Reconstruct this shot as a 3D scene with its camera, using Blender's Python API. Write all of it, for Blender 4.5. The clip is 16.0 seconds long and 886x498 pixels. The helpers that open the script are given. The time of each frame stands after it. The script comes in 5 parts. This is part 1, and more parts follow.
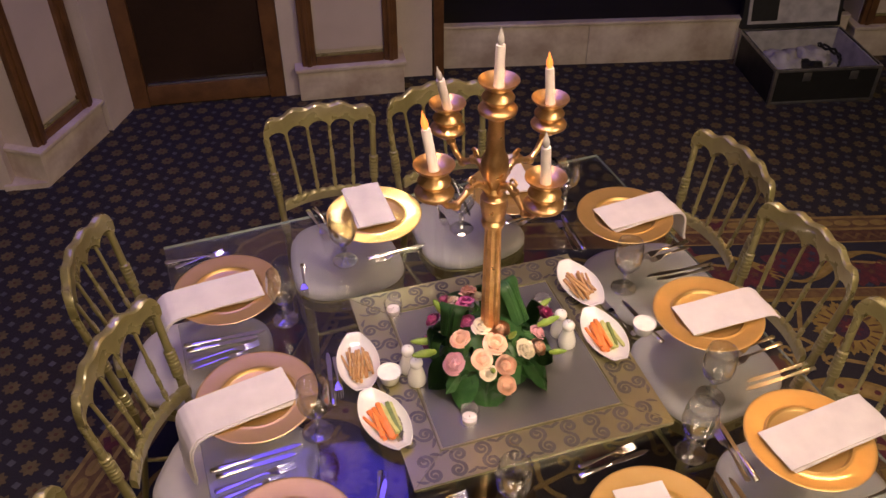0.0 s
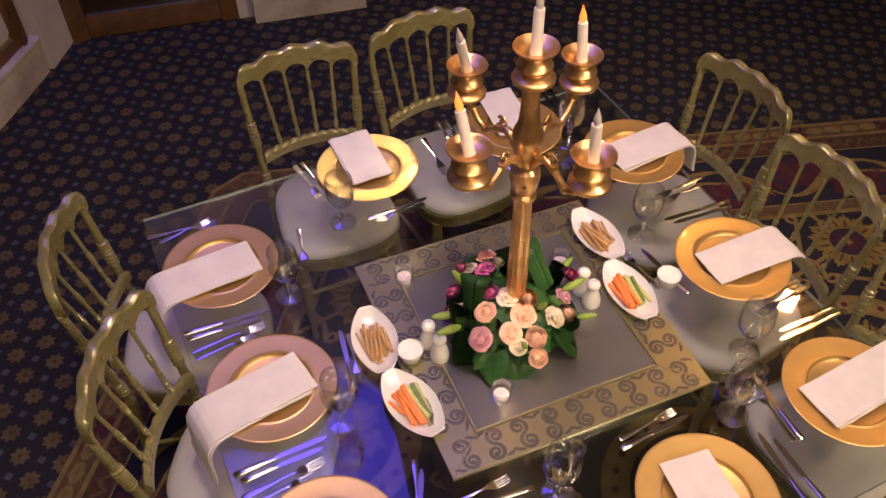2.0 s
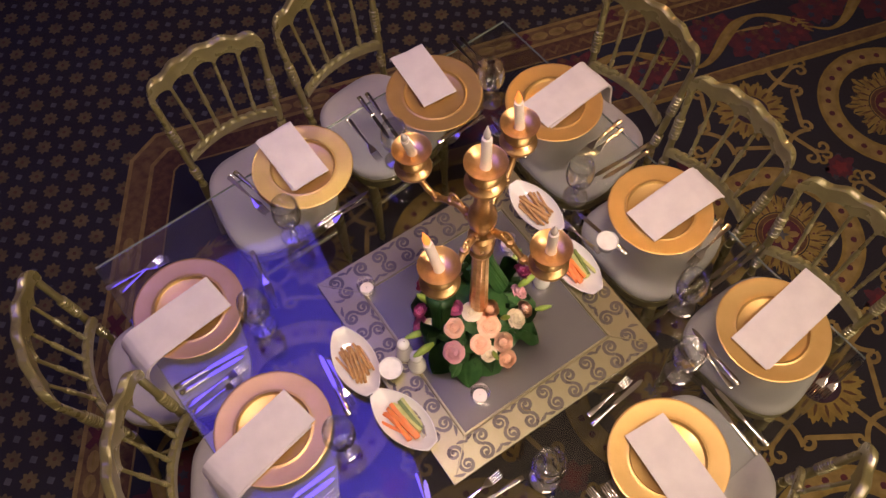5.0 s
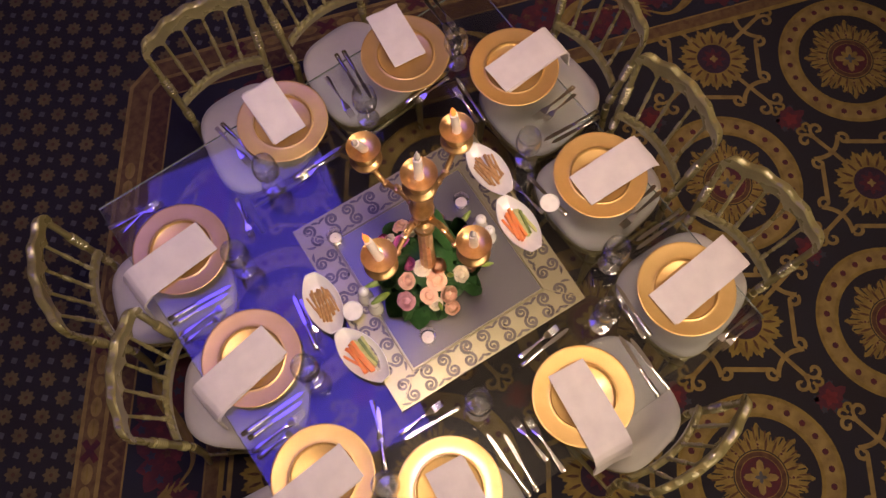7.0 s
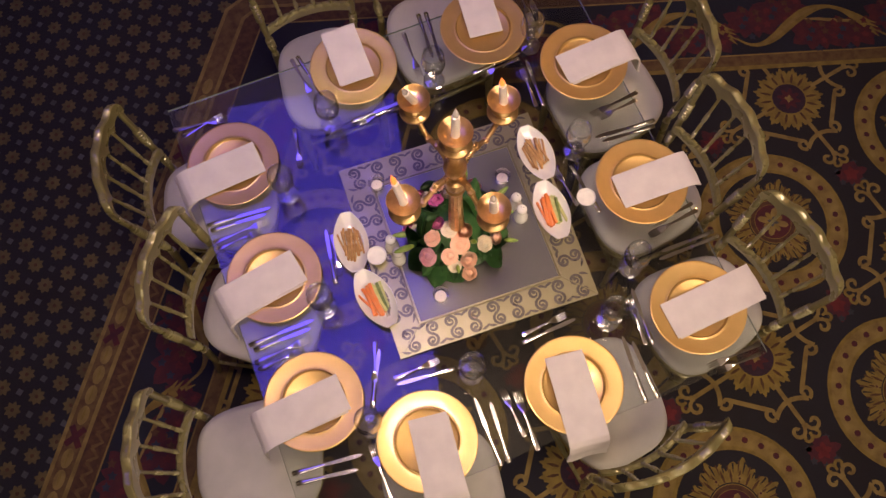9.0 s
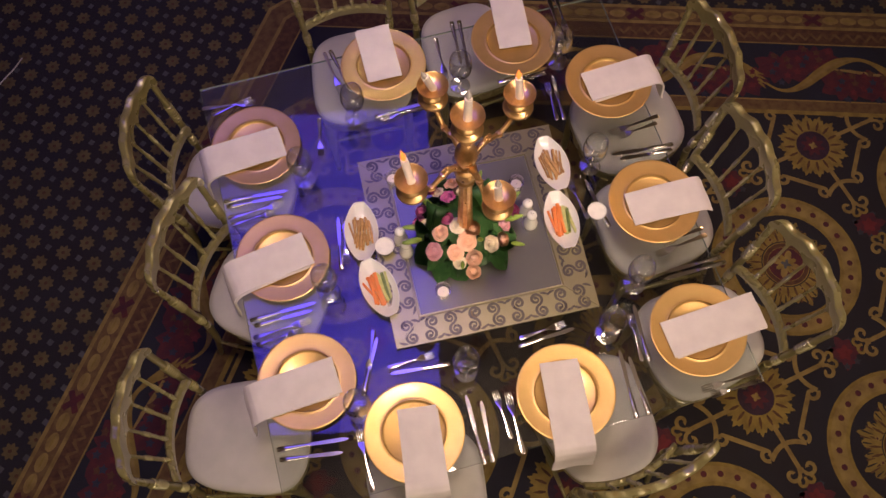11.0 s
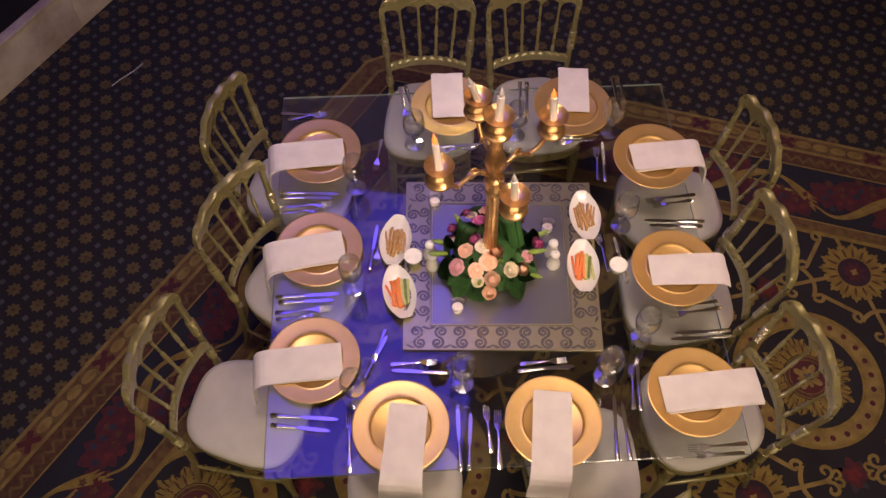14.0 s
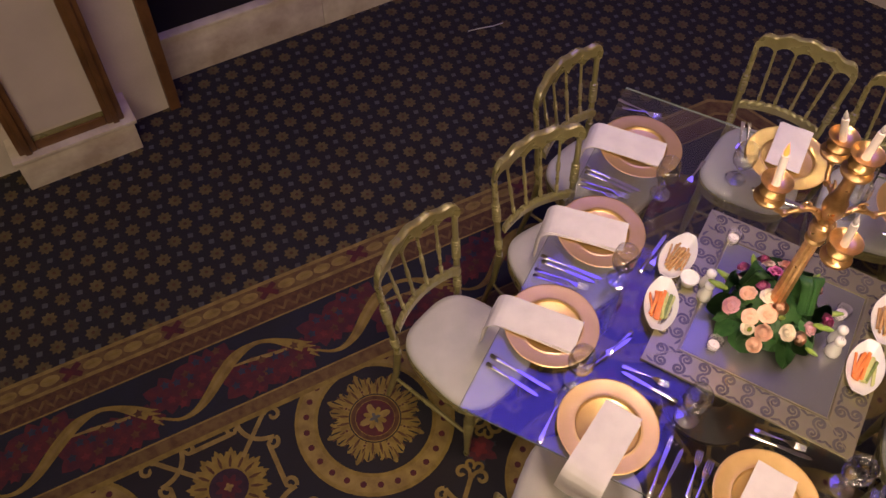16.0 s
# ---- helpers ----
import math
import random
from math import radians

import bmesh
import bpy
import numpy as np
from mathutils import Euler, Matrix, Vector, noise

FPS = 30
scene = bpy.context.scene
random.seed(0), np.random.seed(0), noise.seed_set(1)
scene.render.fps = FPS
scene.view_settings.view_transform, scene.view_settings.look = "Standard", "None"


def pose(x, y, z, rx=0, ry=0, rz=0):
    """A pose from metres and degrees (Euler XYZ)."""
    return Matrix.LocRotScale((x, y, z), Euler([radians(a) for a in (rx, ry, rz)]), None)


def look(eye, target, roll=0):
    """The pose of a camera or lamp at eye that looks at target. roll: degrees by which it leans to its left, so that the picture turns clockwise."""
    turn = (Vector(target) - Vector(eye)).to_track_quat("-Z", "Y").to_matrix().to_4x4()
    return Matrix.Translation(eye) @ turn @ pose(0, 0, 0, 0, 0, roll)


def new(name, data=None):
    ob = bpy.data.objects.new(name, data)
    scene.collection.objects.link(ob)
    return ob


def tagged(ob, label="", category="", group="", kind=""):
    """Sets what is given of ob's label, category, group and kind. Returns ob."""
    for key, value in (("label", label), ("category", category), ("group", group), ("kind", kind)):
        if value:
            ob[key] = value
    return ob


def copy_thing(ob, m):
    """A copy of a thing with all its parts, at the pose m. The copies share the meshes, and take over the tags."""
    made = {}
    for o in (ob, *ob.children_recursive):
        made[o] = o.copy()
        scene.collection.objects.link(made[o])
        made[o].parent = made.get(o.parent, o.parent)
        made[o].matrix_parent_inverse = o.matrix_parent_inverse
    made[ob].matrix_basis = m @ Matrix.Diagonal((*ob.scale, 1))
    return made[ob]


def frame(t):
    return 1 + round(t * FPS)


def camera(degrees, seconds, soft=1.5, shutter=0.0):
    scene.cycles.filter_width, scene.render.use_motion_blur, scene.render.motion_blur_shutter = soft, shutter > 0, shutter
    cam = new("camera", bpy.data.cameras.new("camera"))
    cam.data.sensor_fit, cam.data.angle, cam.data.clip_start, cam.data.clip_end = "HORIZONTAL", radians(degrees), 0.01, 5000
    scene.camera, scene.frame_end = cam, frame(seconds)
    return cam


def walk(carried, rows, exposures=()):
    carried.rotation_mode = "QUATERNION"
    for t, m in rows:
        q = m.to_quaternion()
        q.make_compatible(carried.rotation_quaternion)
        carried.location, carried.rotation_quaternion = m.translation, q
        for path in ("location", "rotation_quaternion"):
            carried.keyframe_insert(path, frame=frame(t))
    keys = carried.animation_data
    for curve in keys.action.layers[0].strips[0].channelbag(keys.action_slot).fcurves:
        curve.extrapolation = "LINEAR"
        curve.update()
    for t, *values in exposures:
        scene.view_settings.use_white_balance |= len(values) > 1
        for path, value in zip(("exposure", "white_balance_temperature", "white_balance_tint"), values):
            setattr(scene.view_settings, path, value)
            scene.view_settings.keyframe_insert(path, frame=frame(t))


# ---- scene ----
cam = camera(55.1, 16.0)
PATH = [
    (0, (-0.666, -1.568, 2.526), (-0.199, -0.084, 1.268), -0.1),
    (0.5, (-0.691, -1.502, 2.515), (-0.203, -0.055, 1.223), -0.1),
    (1, (-0.713, -1.426, 2.517), (-0.213, -0.036, 1.168), -0.3),
    (1.5, (-0.733, -1.351, 2.531), (-0.222, -0.014, 1.134), -0.3),
    (2, (-0.749, -1.257, 2.563), (-0.226, 0.021, 1.116), -0.5),
    (2.5, (-0.748, -1.167, 2.613), (-0.204, 0.05, 1.123), -1.0),
    (3, (-0.747, -1.064, 2.681), (-0.179, 0.076, 1.139), -1.1),
    (3.2, (-0.75, -1.029, 2.705), (-0.171, 0.085, 1.149), -1.0),
    (5.3, (-0.606, -0.774, 3.134), (-0.133, -0.032, 1.338), -2.8),
    (5.5, (-0.578, -0.765, 3.182), (-0.131, -0.059, 1.364), -3.2),
    (6, (-0.517, -0.764, 3.308), (-0.12, -0.132, 1.452), -3.6),
    (6.5, (-0.465, -0.775, 3.416), (-0.101, -0.176, 1.542), -3.3),
    (7, (-0.436, -0.801, 3.493), (-0.105, -0.224, 1.607), -2.6),
    (7.5, (-0.4, -0.816, 3.547), (-0.111, -0.238, 1.654), -2.7),
    (8, (-0.391, -0.847, 3.567), (-0.134, -0.252, 1.675), -2.2),
    (8.5, (-0.386, -0.899, 3.572), (-0.162, -0.293, 1.679), -1.7),
    (9, (-0.387, -0.953, 3.572), (-0.194, -0.337, 1.678), -1.6),
    (9.2, (-0.39, -0.977, 3.564), (-0.205, -0.355, 1.672), -1.3),
    (11.5, (-0.361, -1.195, 3.543), (-0.203, -0.404, 1.713), -0.3),
    (12, (-0.348, -1.271, 3.537), (-0.194, -0.403, 1.742), 0.1),
    (12.5, (-0.318, -1.34, 3.543), (-0.184, -0.423, 1.771), -0.0),
    (13, (-0.303, -1.439, 3.537), (-0.188, -0.506, 1.771), 0.4),
    (13.5, (-0.273, -1.515, 3.537), (-0.175, -0.535, 1.796), 0.3),
    (14, (-0.244, -1.609, 3.524), (-0.227, -0.577, 1.811), 0.8),
    (14.5, (-0.29, -1.703, 3.471), (-0.371, -0.649, 1.773), 2.5),
    (15, (-0.302, -1.768, 3.42), (-0.533, -0.722, 1.731), 2.7),
    (15.5, (-0.319, -1.814, 3.376), (-0.69, -0.777, 1.707), 2.2),
    (16, (-0.349, -1.862, 3.31), (-0.87, -0.856, 1.661), 2.3),
]
walk(cam, [(t, look(eye, target, roll)) for t, eye, target, roll in PATH], [(0, 0.28), (3, 0.14), (6, -0.10), (9, -0.20), (12.5, -0.22), (14.5, 0.0), (16, 0.18)])

# ---- world and lights ----
world = bpy.data.worlds.new("hall_air")
world.use_nodes = True
world.node_tree.nodes["Background"].inputs[0].default_value = (0.9, 0.75, 0.7, 1)
world.node_tree.nodes["Background"].inputs[1].default_value = 0.028
scene.world = world


def area(name, eye, target, size, size_y, watts, colour, spread=180, turn=0):
    lamp = bpy.data.lights.new(name, "AREA")
    lamp.shape, lamp.size, lamp.size_y, lamp.energy, lamp.color, lamp.spread = "RECTANGLE", size, size_y, watts, colour, radians(spread)
    ob = new(name, lamp)
    ob.matrix_world = look(eye, target) @ pose(0, 0, 0, 0, 0, turn)
    return ob


area("ceiling_wash_blue", (-0.72, 2.15, 4.85), (-0.72, 2.15, 0), 1.9, 3.9, 30, (0.14, 0.085, 1.0), 120, -10)
area("ceiling_spot_warm", (-0.28, -0.40, 4.85), (0.05, 0.05, 0.75), 0.42, 0.42, 10.3, (1.0, 0.735, 0.54), 60)
# added warm fill without a fixture, brightens the table's right side
area("ceiling_spot_front", (1.5, -2.0, 4.6), (0.25, 0.1, 0.75), 0.8, 0.8, 11.5, (1.0, 0.73, 0.55), 70)
# added narrow beam with no wall fixture, turns far plate F1 yellow
area("wall_spot_yellow", (0.26, 2.80, 2.36), (-0.16, 0.74, 0.77), 0.16, 0.16, 0.09, (1.0, 0.84, 0.52), 14)
area("stage_light_orange", (3.81, 2.02, 4.6), (0.5, 0.2, 0.75), 0.16, 0.16, 4.3, (1.0, 0.46, 0.14), 70)
area("rear_hall_wash", (0.0, -4.4, 4.85), (-0.6, 0.5, 0.0), 5.0, 1.8, 220, (1.0, 0.80, 0.55), 180)
# added upward fill, no cove here: a brighter ceiling for plates and glass to mirror
area("cove_uplight", (1.0, -0.9, 4.25), (1.0, -0.9, 4.9), 2.6, 3.2, 12, (1.0, 0.76, 0.52), 180)

# ---- materials ----


def mat(name, col, rough=0.6, metal=0.0, col2=None, scale=8.0, fine=180.0, var=0.35, bump=0.15, depth=0.002, coat=0.0, sheen=0.0, rvar=0.1, random_col=0.0):
    """A surface with a slow and a fine variation of colour, a varied gloss and a fine relief."""
    m = bpy.data.materials.new(name)
    m.use_nodes = True
    nt = m.node_tree
    N, L = nt.nodes, nt.links
    b = N["Principled BSDF"]
    tc = N.new("ShaderNodeTexCoord")
    big, small = N.new("ShaderNodeTexNoise"), N.new("ShaderNodeTexNoise")
    big.inputs["Scale"].default_value, big.inputs["Detail"].default_value = scale, 5
    small.inputs["Scale"].default_value, small.inputs["Detail"].default_value = fine, 3
    for n in (big, small):
        L.new(tc.outputs["Object"], n.inputs["Vector"])
    second = col2 or tuple(c * (1 - var) for c in col)
    mix = N.new("ShaderNodeMix")
    mix.data_type = "RGBA"
    mix.inputs["A"].default_value, mix.inputs["B"].default_value = (*col, 1), (*second, 1)
    ramp = N.new("ShaderNodeMapRange")
    ramp.inputs["From Min"].default_value, ramp.inputs["From Max"].default_value = 0.35, 0.68
    L.new(big.outputs["Fac"], ramp.inputs["Value"])
    add = N.new("ShaderNodeMath")
    add.operation = "MULTIPLY_ADD"
    L.new(small.outputs["Fac"], add.inputs[0])
    add.inputs[1].default_value = 0.6
    L.new(ramp.outputs["Result"], add.inputs[2])
    sub = N.new("ShaderNodeMath")
    sub.operation, sub.use_clamp = "SUBTRACT", True
    L.new(add.outputs[0], sub.inputs[0])
    sub.inputs[1].default_value = 0.3
    L.new(sub.outputs[0], mix.inputs["Factor"])
    out = mix.outputs["Result"]
    if random_col:
        info, hsv, rng = N.new("ShaderNodeObjectInfo"), N.new("ShaderNodeHueSaturation"), N.new("ShaderNodeMapRange")
        rng.inputs["To Min"].default_value, rng.inputs["To Max"].default_value = 1 - random_col, 1 + random_col
        L.new(info.outputs["Random"], rng.inputs["Value"])
        L.new(rng.outputs["Result"], hsv.inputs["Value"])
        L.new(out, hsv.inputs["Color"])
        out = hsv.outputs["Color"]
    L.new(out, b.inputs["Base Color"])
    rr = N.new("ShaderNodeMapRange")
    rr.inputs["To Min"].default_value, rr.inputs["To Max"].default_value = max(0.02, rough - rvar), min(1, rough + rvar)
    L.new(big.outputs["Fac"], rr.inputs["Value"])
    L.new(rr.outputs["Result"], b.inputs["Roughness"])
    b.inputs["Metallic"].default_value = metal
    b.inputs["Coat Weight"].default_value = coat
    b.inputs["Sheen Weight"].default_value = sheen
    if bump:
        bp = N.new("ShaderNodeBump")
        bp.inputs["Strength"].default_value, bp.inputs["Distance"].default_value = bump, depth
        L.new(small.outputs["Fac"], bp.inputs["Height"])
        L.new(bp.outputs["Normal"], b.inputs["Normal"])
    return m


def glow(name, col, strength):
    m = mat(name, col, 0.4, bump=0)
    b = m.node_tree.nodes["Principled BSDF"]
    b.inputs["Emission Color"].default_value, b.inputs["Emission Strength"].default_value = (*col, 1), strength
    return m


NAVY = mat("carpet_navy", (0.0098, 0.0086, 0.0178), 0.95, col2=(0.0120, 0.0080, 0.0128), scale=3, fine=260, bump=0.7, depth=0.004)
GOLDWOOL = mat("carpet_gold", (0.215, 0.150, 0.036), 0.95, col2=(0.135, 0.090, 0.022), scale=18, fine=240, bump=0.7, depth=0.004)
FLOWERWOOL = mat("carpet_flower_gold", (0.108, 0.082, 0.034), 0.95, col2=(0.072, 0.050, 0.023), scale=18, fine=240, bump=0.7, depth=0.004)
TANWOOL = mat("carpet_tan", (0.235, 0.165, 0.055), 0.95, col2=(0.15, 0.10, 0.033), scale=18, fine=240, bump=0.7, depth=0.004)
BROWNWOOL = mat("carpet_brown", (0.085, 0.040, 0.018), 0.95, col2=(0.05, 0.018, 0.014), scale=40, fine=240, bump=0.7, depth=0.004)
RUSTWOOL = mat("carpet_rust", (0.13, 0.080, 0.030), 0.95, col2=(0.075, 0.036, 0.018), scale=25, fine=240, bump=0.7, depth=0.004)
MAROON = mat("carpet_maroon", (0.075, 0.010, 0.016), 0.95, col2=(0.045, 0.009, 0.022), scale=22, fine=240, bump=0.7, depth=0.004)
CRIMSON = mat("carpet_crimson", (0.105, 0.014, 0.022), 0.95, scale=22, fine=240, bump=0.7, depth=0.004)
DEEPBLUE = mat("carpet_deep_blue", (0.0085, 0.0095, 0.0250), 0.95, col2=(0.0095, 0.0080, 0.0160), scale=5, fine=260, bump=0.7, depth=0.004)
GREYWOOL = mat("carpet_grey", (0.072, 0.072, 0.088), 0.95, scale=14, fine=240, bump=0.7, depth=0.004)
PLASTER = mat("cream_plaster", (0.62, 0.53, 0.47), 0.75, col2=(0.5, 0.42, 0.37), scale=2.5, fine=90, bump=0.1)
MARBLE = mat("cream_marble", (0.66, 0.58, 0.50), 0.35, col2=(0.42, 0.33, 0.27), scale=5, fine=30, bump=0.03, rvar=0.08)
WALLPAPER = mat("panel_fabric", (0.55, 0.46, 0.42), 0.85, col2=(0.48, 0.40, 0.37), scale=3, fine=300, bump=0.25)
WALNUT = mat("stained_wood", (0.16, 0.075, 0.03), 0.45, col2=(0.09, 0.04, 0.016), scale=9, fine=120, bump=0.15)
DARKWOOD = mat("dark_wood", (0.035, 0.018, 0.010), 0.4, scale=9, fine=120, bump=0.1)
SMOKED = mat("dark_glass_panel", (0.036, 0.020, 0.012), 0.25, scale=2, fine=40, bump=0.02)
STAGEDARK = mat("stage_cloth", (0.010, 0.006, 0.006), 0.95, scale=3, fine=120, bump=0.4)
CEILMAT = mat("ceiling_plaster", (0.66, 0.57, 0.50), 0.9, scale=2, fine=60)
CHAIRGOLD = mat("gold_lacquer", (0.305, 0.272, 0.120), 0.29, 0.30, col2=(0.225, 0.197, 0.083), scale=12, fine=160, bump=0.08, coat=0.7)
CUSHION = mat("cream_cushion_cloth", (0.52, 0.495, 0.47), 0.85, col2=(0.44, 0.42, 0.40), scale=7, fine=420, bump=0.3, sheen=0.1)
PLATEGOLD = mat("brushed_gold", (0.74, 0.50, 0.19), 0.40, 0.78, col2=(0.66, 0.43, 0.15), scale=10, fine=500, bump=0.06, depth=0.001, rvar=0.06, coat=0.25)
CANDLEGOLD = mat("antique_gold", (0.80, 0.52, 0.255), 0.31, 0.88, col2=(0.56, 0.32, 0.125), scale=22, fine=140, bump=0.2, depth=0.002)
NAPKIN = mat("white_linen", (0.74, 0.68, 0.67), 0.9, col2=(0.66, 0.60, 0.60), scale=14, fine=700, bump=0.35, depth=0.001, sheen=0.2)
STEEL = mat("polished_steel", (0.78, 0.77, 0.76), 0.14, 1.0, scale=20, fine=300, var=0.1, bump=0.02, rvar=0.05)
CHINA = mat("white_porcelain", (0.82, 0.80, 0.77), 0.15, scale=10, fine=100, var=0.06, bump=0.01, coat=0.4)
DIP = mat("white_dip", (0.85, 0.82, 0.76), 0.5, scale=40, fine=120, var=0.1, bump=0.4, depth=0.003)
BREAD = mat("baked_breadstick", (0.58, 0.36, 0.16), 0.7, col2=(0.42, 0.22, 0.08), scale=60, fine=300, bump=0.4, random_col=0.15)
CARROT = mat("raw_carrot", (0.80, 0.20, 0.035), 0.4, col2=(0.70, 0.26, 0.08), scale=50, fine=300, bump=0.1, random_col=0.12)
CUCUMBER = mat("cucumber_flesh", (0.60, 0.60, 0.25), 0.35, col2=(0.46, 0.50, 0.16), scale=60, fine=300, bump=0.1, random_col=0.1)
PEEL = mat("cucumber_peel", (0.20, 0.27, 0.075), 0.4, scale=60, fine=300, bump=0.2)
LEAF = mat("glossy_leaf", (0.055, 0.155, 0.040), 0.38, col2=(0.032, 0.105, 0.028), scale=30, fine=200, bump=0.15, random_col=0.25)
BUD = mat("lily_bud_green", (0.30, 0.42, 0.07), 0.45, col2=(0.18, 0.30, 0.05), scale=40, fine=200, bump=0.1, random_col=0.15)
PEACH = mat("peach_petal", (0.96, 0.69, 0.52), 0.55, col2=(0.95, 0.59, 0.42), scale=30, fine=300, bump=0.1, sheen=0.2)
CREAM = mat("cream_petal", (0.93, 0.85, 0.70), 0.55, col2=(0.90, 0.79, 0.60), scale=30, fine=300, bump=0.1, sheen=0.2)
PINK = mat("pink_petal", (0.89, 0.55, 0.58), 0.55, col2=(0.85, 0.45, 0.50), scale=30, fine=300, bump=0.1, sheen=0.2)
MAGENTA = mat("magenta_petal", (0.74, 0.20, 0.45), 0.55, col2=(0.64, 0.13, 0.38), scale=30, fine=300, bump=0.1, sheen=0.2)
WAX = mat("white_wax", (0.86, 0.76, 0.73), 0.45, scale=20, fine=120, var=0.08, bump=0.05)
BULBOFF = mat("frosted_bulb", (0.72, 0.66, 0.66), 0.25, scale=20, fine=120, var=0.1, bump=0.0, coat=0.5)
BULBON = glow("amber_bulb", (1.0, 0.26, 0.05), 1.3)
TRAYSILVER = mat("champagne_foil", (0.50, 0.465, 0.285), 0.31, 0.85, col2=(0.42, 0.38, 0.21), scale=7, fine=260, bump=0.12, depth=0.001)
SCROLLGREY = mat("etched_grey_scroll", (0.19, 0.17, 0.15), 0.3, 0.5, scale=20, fine=200, bump=0.1)
TRAYCENTRE = mat("frosted_mirror", (0.33, 0.32, 0.32), 0.22, 0.7, scale=4, fine=150, var=0.12, bump=0.02, rvar=0.05)
CASEBLACK = mat("black_laminate", (0.012, 0.012, 0.013), 0.5, scale=12, fine=200, bump=0.1)
ALU = mat("aluminium_edge", (0.55, 0.55, 0.56), 0.4, 1.0, scale=20, fine=200, bump=0.05)
LINING = mat("grey_foam_lining", (0.50, 0.475, 0.48), 0.95, scale=12, fine=200, bump=0.4)
CABLE = mat("pale_cable", (0.5, 0.48, 0.47), 0.6, scale=20, fine=100, bump=0.0)



def thin_glass(name, tint, least, power=4.0, scale=0.9, soft=0.0):
    """Thin clear glass: it lets light straight through and mirrors more at a glancing angle."""
    m = bpy.data.materials.new(name)
    m.use_nodes = True
    N, L = m.node_tree.nodes, m.node_tree.links
    N.remove(N["Principled BSDF"])
    clear, gloss, haze, both, mix, lw = [N.new("ShaderNode" + k) for k in ("BsdfTransparent", "BsdfGlossy", "BsdfGlossy", "MixShader", "MixShader", "LayerWeight")]
    clear.inputs["Color"].default_value, gloss.inputs["Roughness"].default_value, haze.inputs["Roughness"].default_value = (*tint, 1), 0.03, 0.22
    both.inputs["Fac"].default_value = soft
    lw.inputs["Blend"].default_value = 0.5
    steep, gain = N.new("ShaderNodeMath"), N.new("ShaderNodeMath")
    steep.operation, gain.operation = "POWER", "MULTIPLY_ADD"
    steep.inputs[1].default_value, gain.inputs[1].default_value, gain.inputs[2].default_value = power, scale, least
    L.new(lw.outputs["Facing"], steep.inputs[0])
    L.new(steep.outputs[0], gain.inputs[0])
    L.new(gain.outputs[0], mix.inputs["Fac"])
    L.new(clear.outputs[0], mix.inputs[1])
    L.new(gloss.outputs[0], both.inputs[1])
    L.new(haze.outputs[0], both.inputs[2])
    L.new(both.outputs[0], mix.inputs[2])
    L.new(mix.outputs[0], N["Material Output"].inputs["Surface"])
    return m


CLEARGLASS = thin_glass("clear_glass", (0.985, 0.99, 0.985), 0.085, 2.2, 0.65)
STEMGLASS = thin_glass("stem_glass", (0.97, 0.98, 0.97), 0.34, 2.0, 0.50, 0.1)
# a small rough share in the gloss, added to soften the mirrored blue lamp's edge
TABLEGLASS = thin_glass("table_glass", (0.93, 0.955, 0.95), 0.080, 3.6, 0.95, 0.03)
GLASSEDGE = mat("polished_glass_edge", (0.42, 0.52, 0.47), 0.12, scale=6, fine=60, bump=0.02, coat=0.6)
GLASSEDGE.node_tree.nodes["Principled BSDF"].inputs["Transmission Weight"].default_value = 0.55

# ---- building helpers ----


def finish(bm, name, material, smooth=40):
    bmesh.ops.recalc_face_normals(bm, faces=bm.faces)
    me = bpy.data.meshes.new(name)
    bm.to_mesh(me)
    bm.free()
    for m in material if isinstance(material, (list, tuple)) else [material]:
        me.materials.append(m)
    if smooth:
        me.shade_smooth()
        me.set_sharp_from_angle(angle=radians(smooth))
    return me


def part(name, bm, material, parent, label="", smooth=40, m=None):
    ob = new(name, finish(bm, name, material, smooth))
    ob.parent = parent
    if m is not None:
        ob.matrix_basis = m
    return tagged(ob, label)


def share(name, mesh, parent, m, label=""):
    ob = new(name, mesh)
    ob.parent, ob.matrix_basis = parent, m
    return tagged(ob, label)


def thing(name, m, label, category, group="", kind=""):
    ob = new(name)
    ob.empty_display_size = 0.05
    ob.matrix_basis = m
    return tagged(ob, label, category, group, kind)


def whole(name, bm, material, m, label, category, group="", kind="", smooth=40):
    ob = new(name, finish(bm, name, material, smooth))
    ob.matrix_basis = m
    return tagged(ob, label, category, group, kind)


def box(bm, x0, x1, y0, y1, z0, z1, bevel=0.0, m=None, seg=2):
    vs = [bm.verts.new((x, y, z)) for x in (x0, x1) for y in (y0, y1) for z in (z0, z1)]
    fs = [bm.faces.new([vs[i] for i in q]) for q in ((0, 1, 3, 2), (4, 6, 7, 5), (0, 4, 5, 1), (2, 3, 7, 6), (0, 2, 6, 4), (1, 5, 7, 3))]
    if m is not None:
        bmesh.ops.transform(bm, matrix=m, verts=vs)
    if bevel:
        es = list({e for f in fs for e in f.edges})
        bmesh.ops.bevel(bm, geom=es, offset=bevel, segments=seg, affect="EDGES", profile=0.6)
    return bm


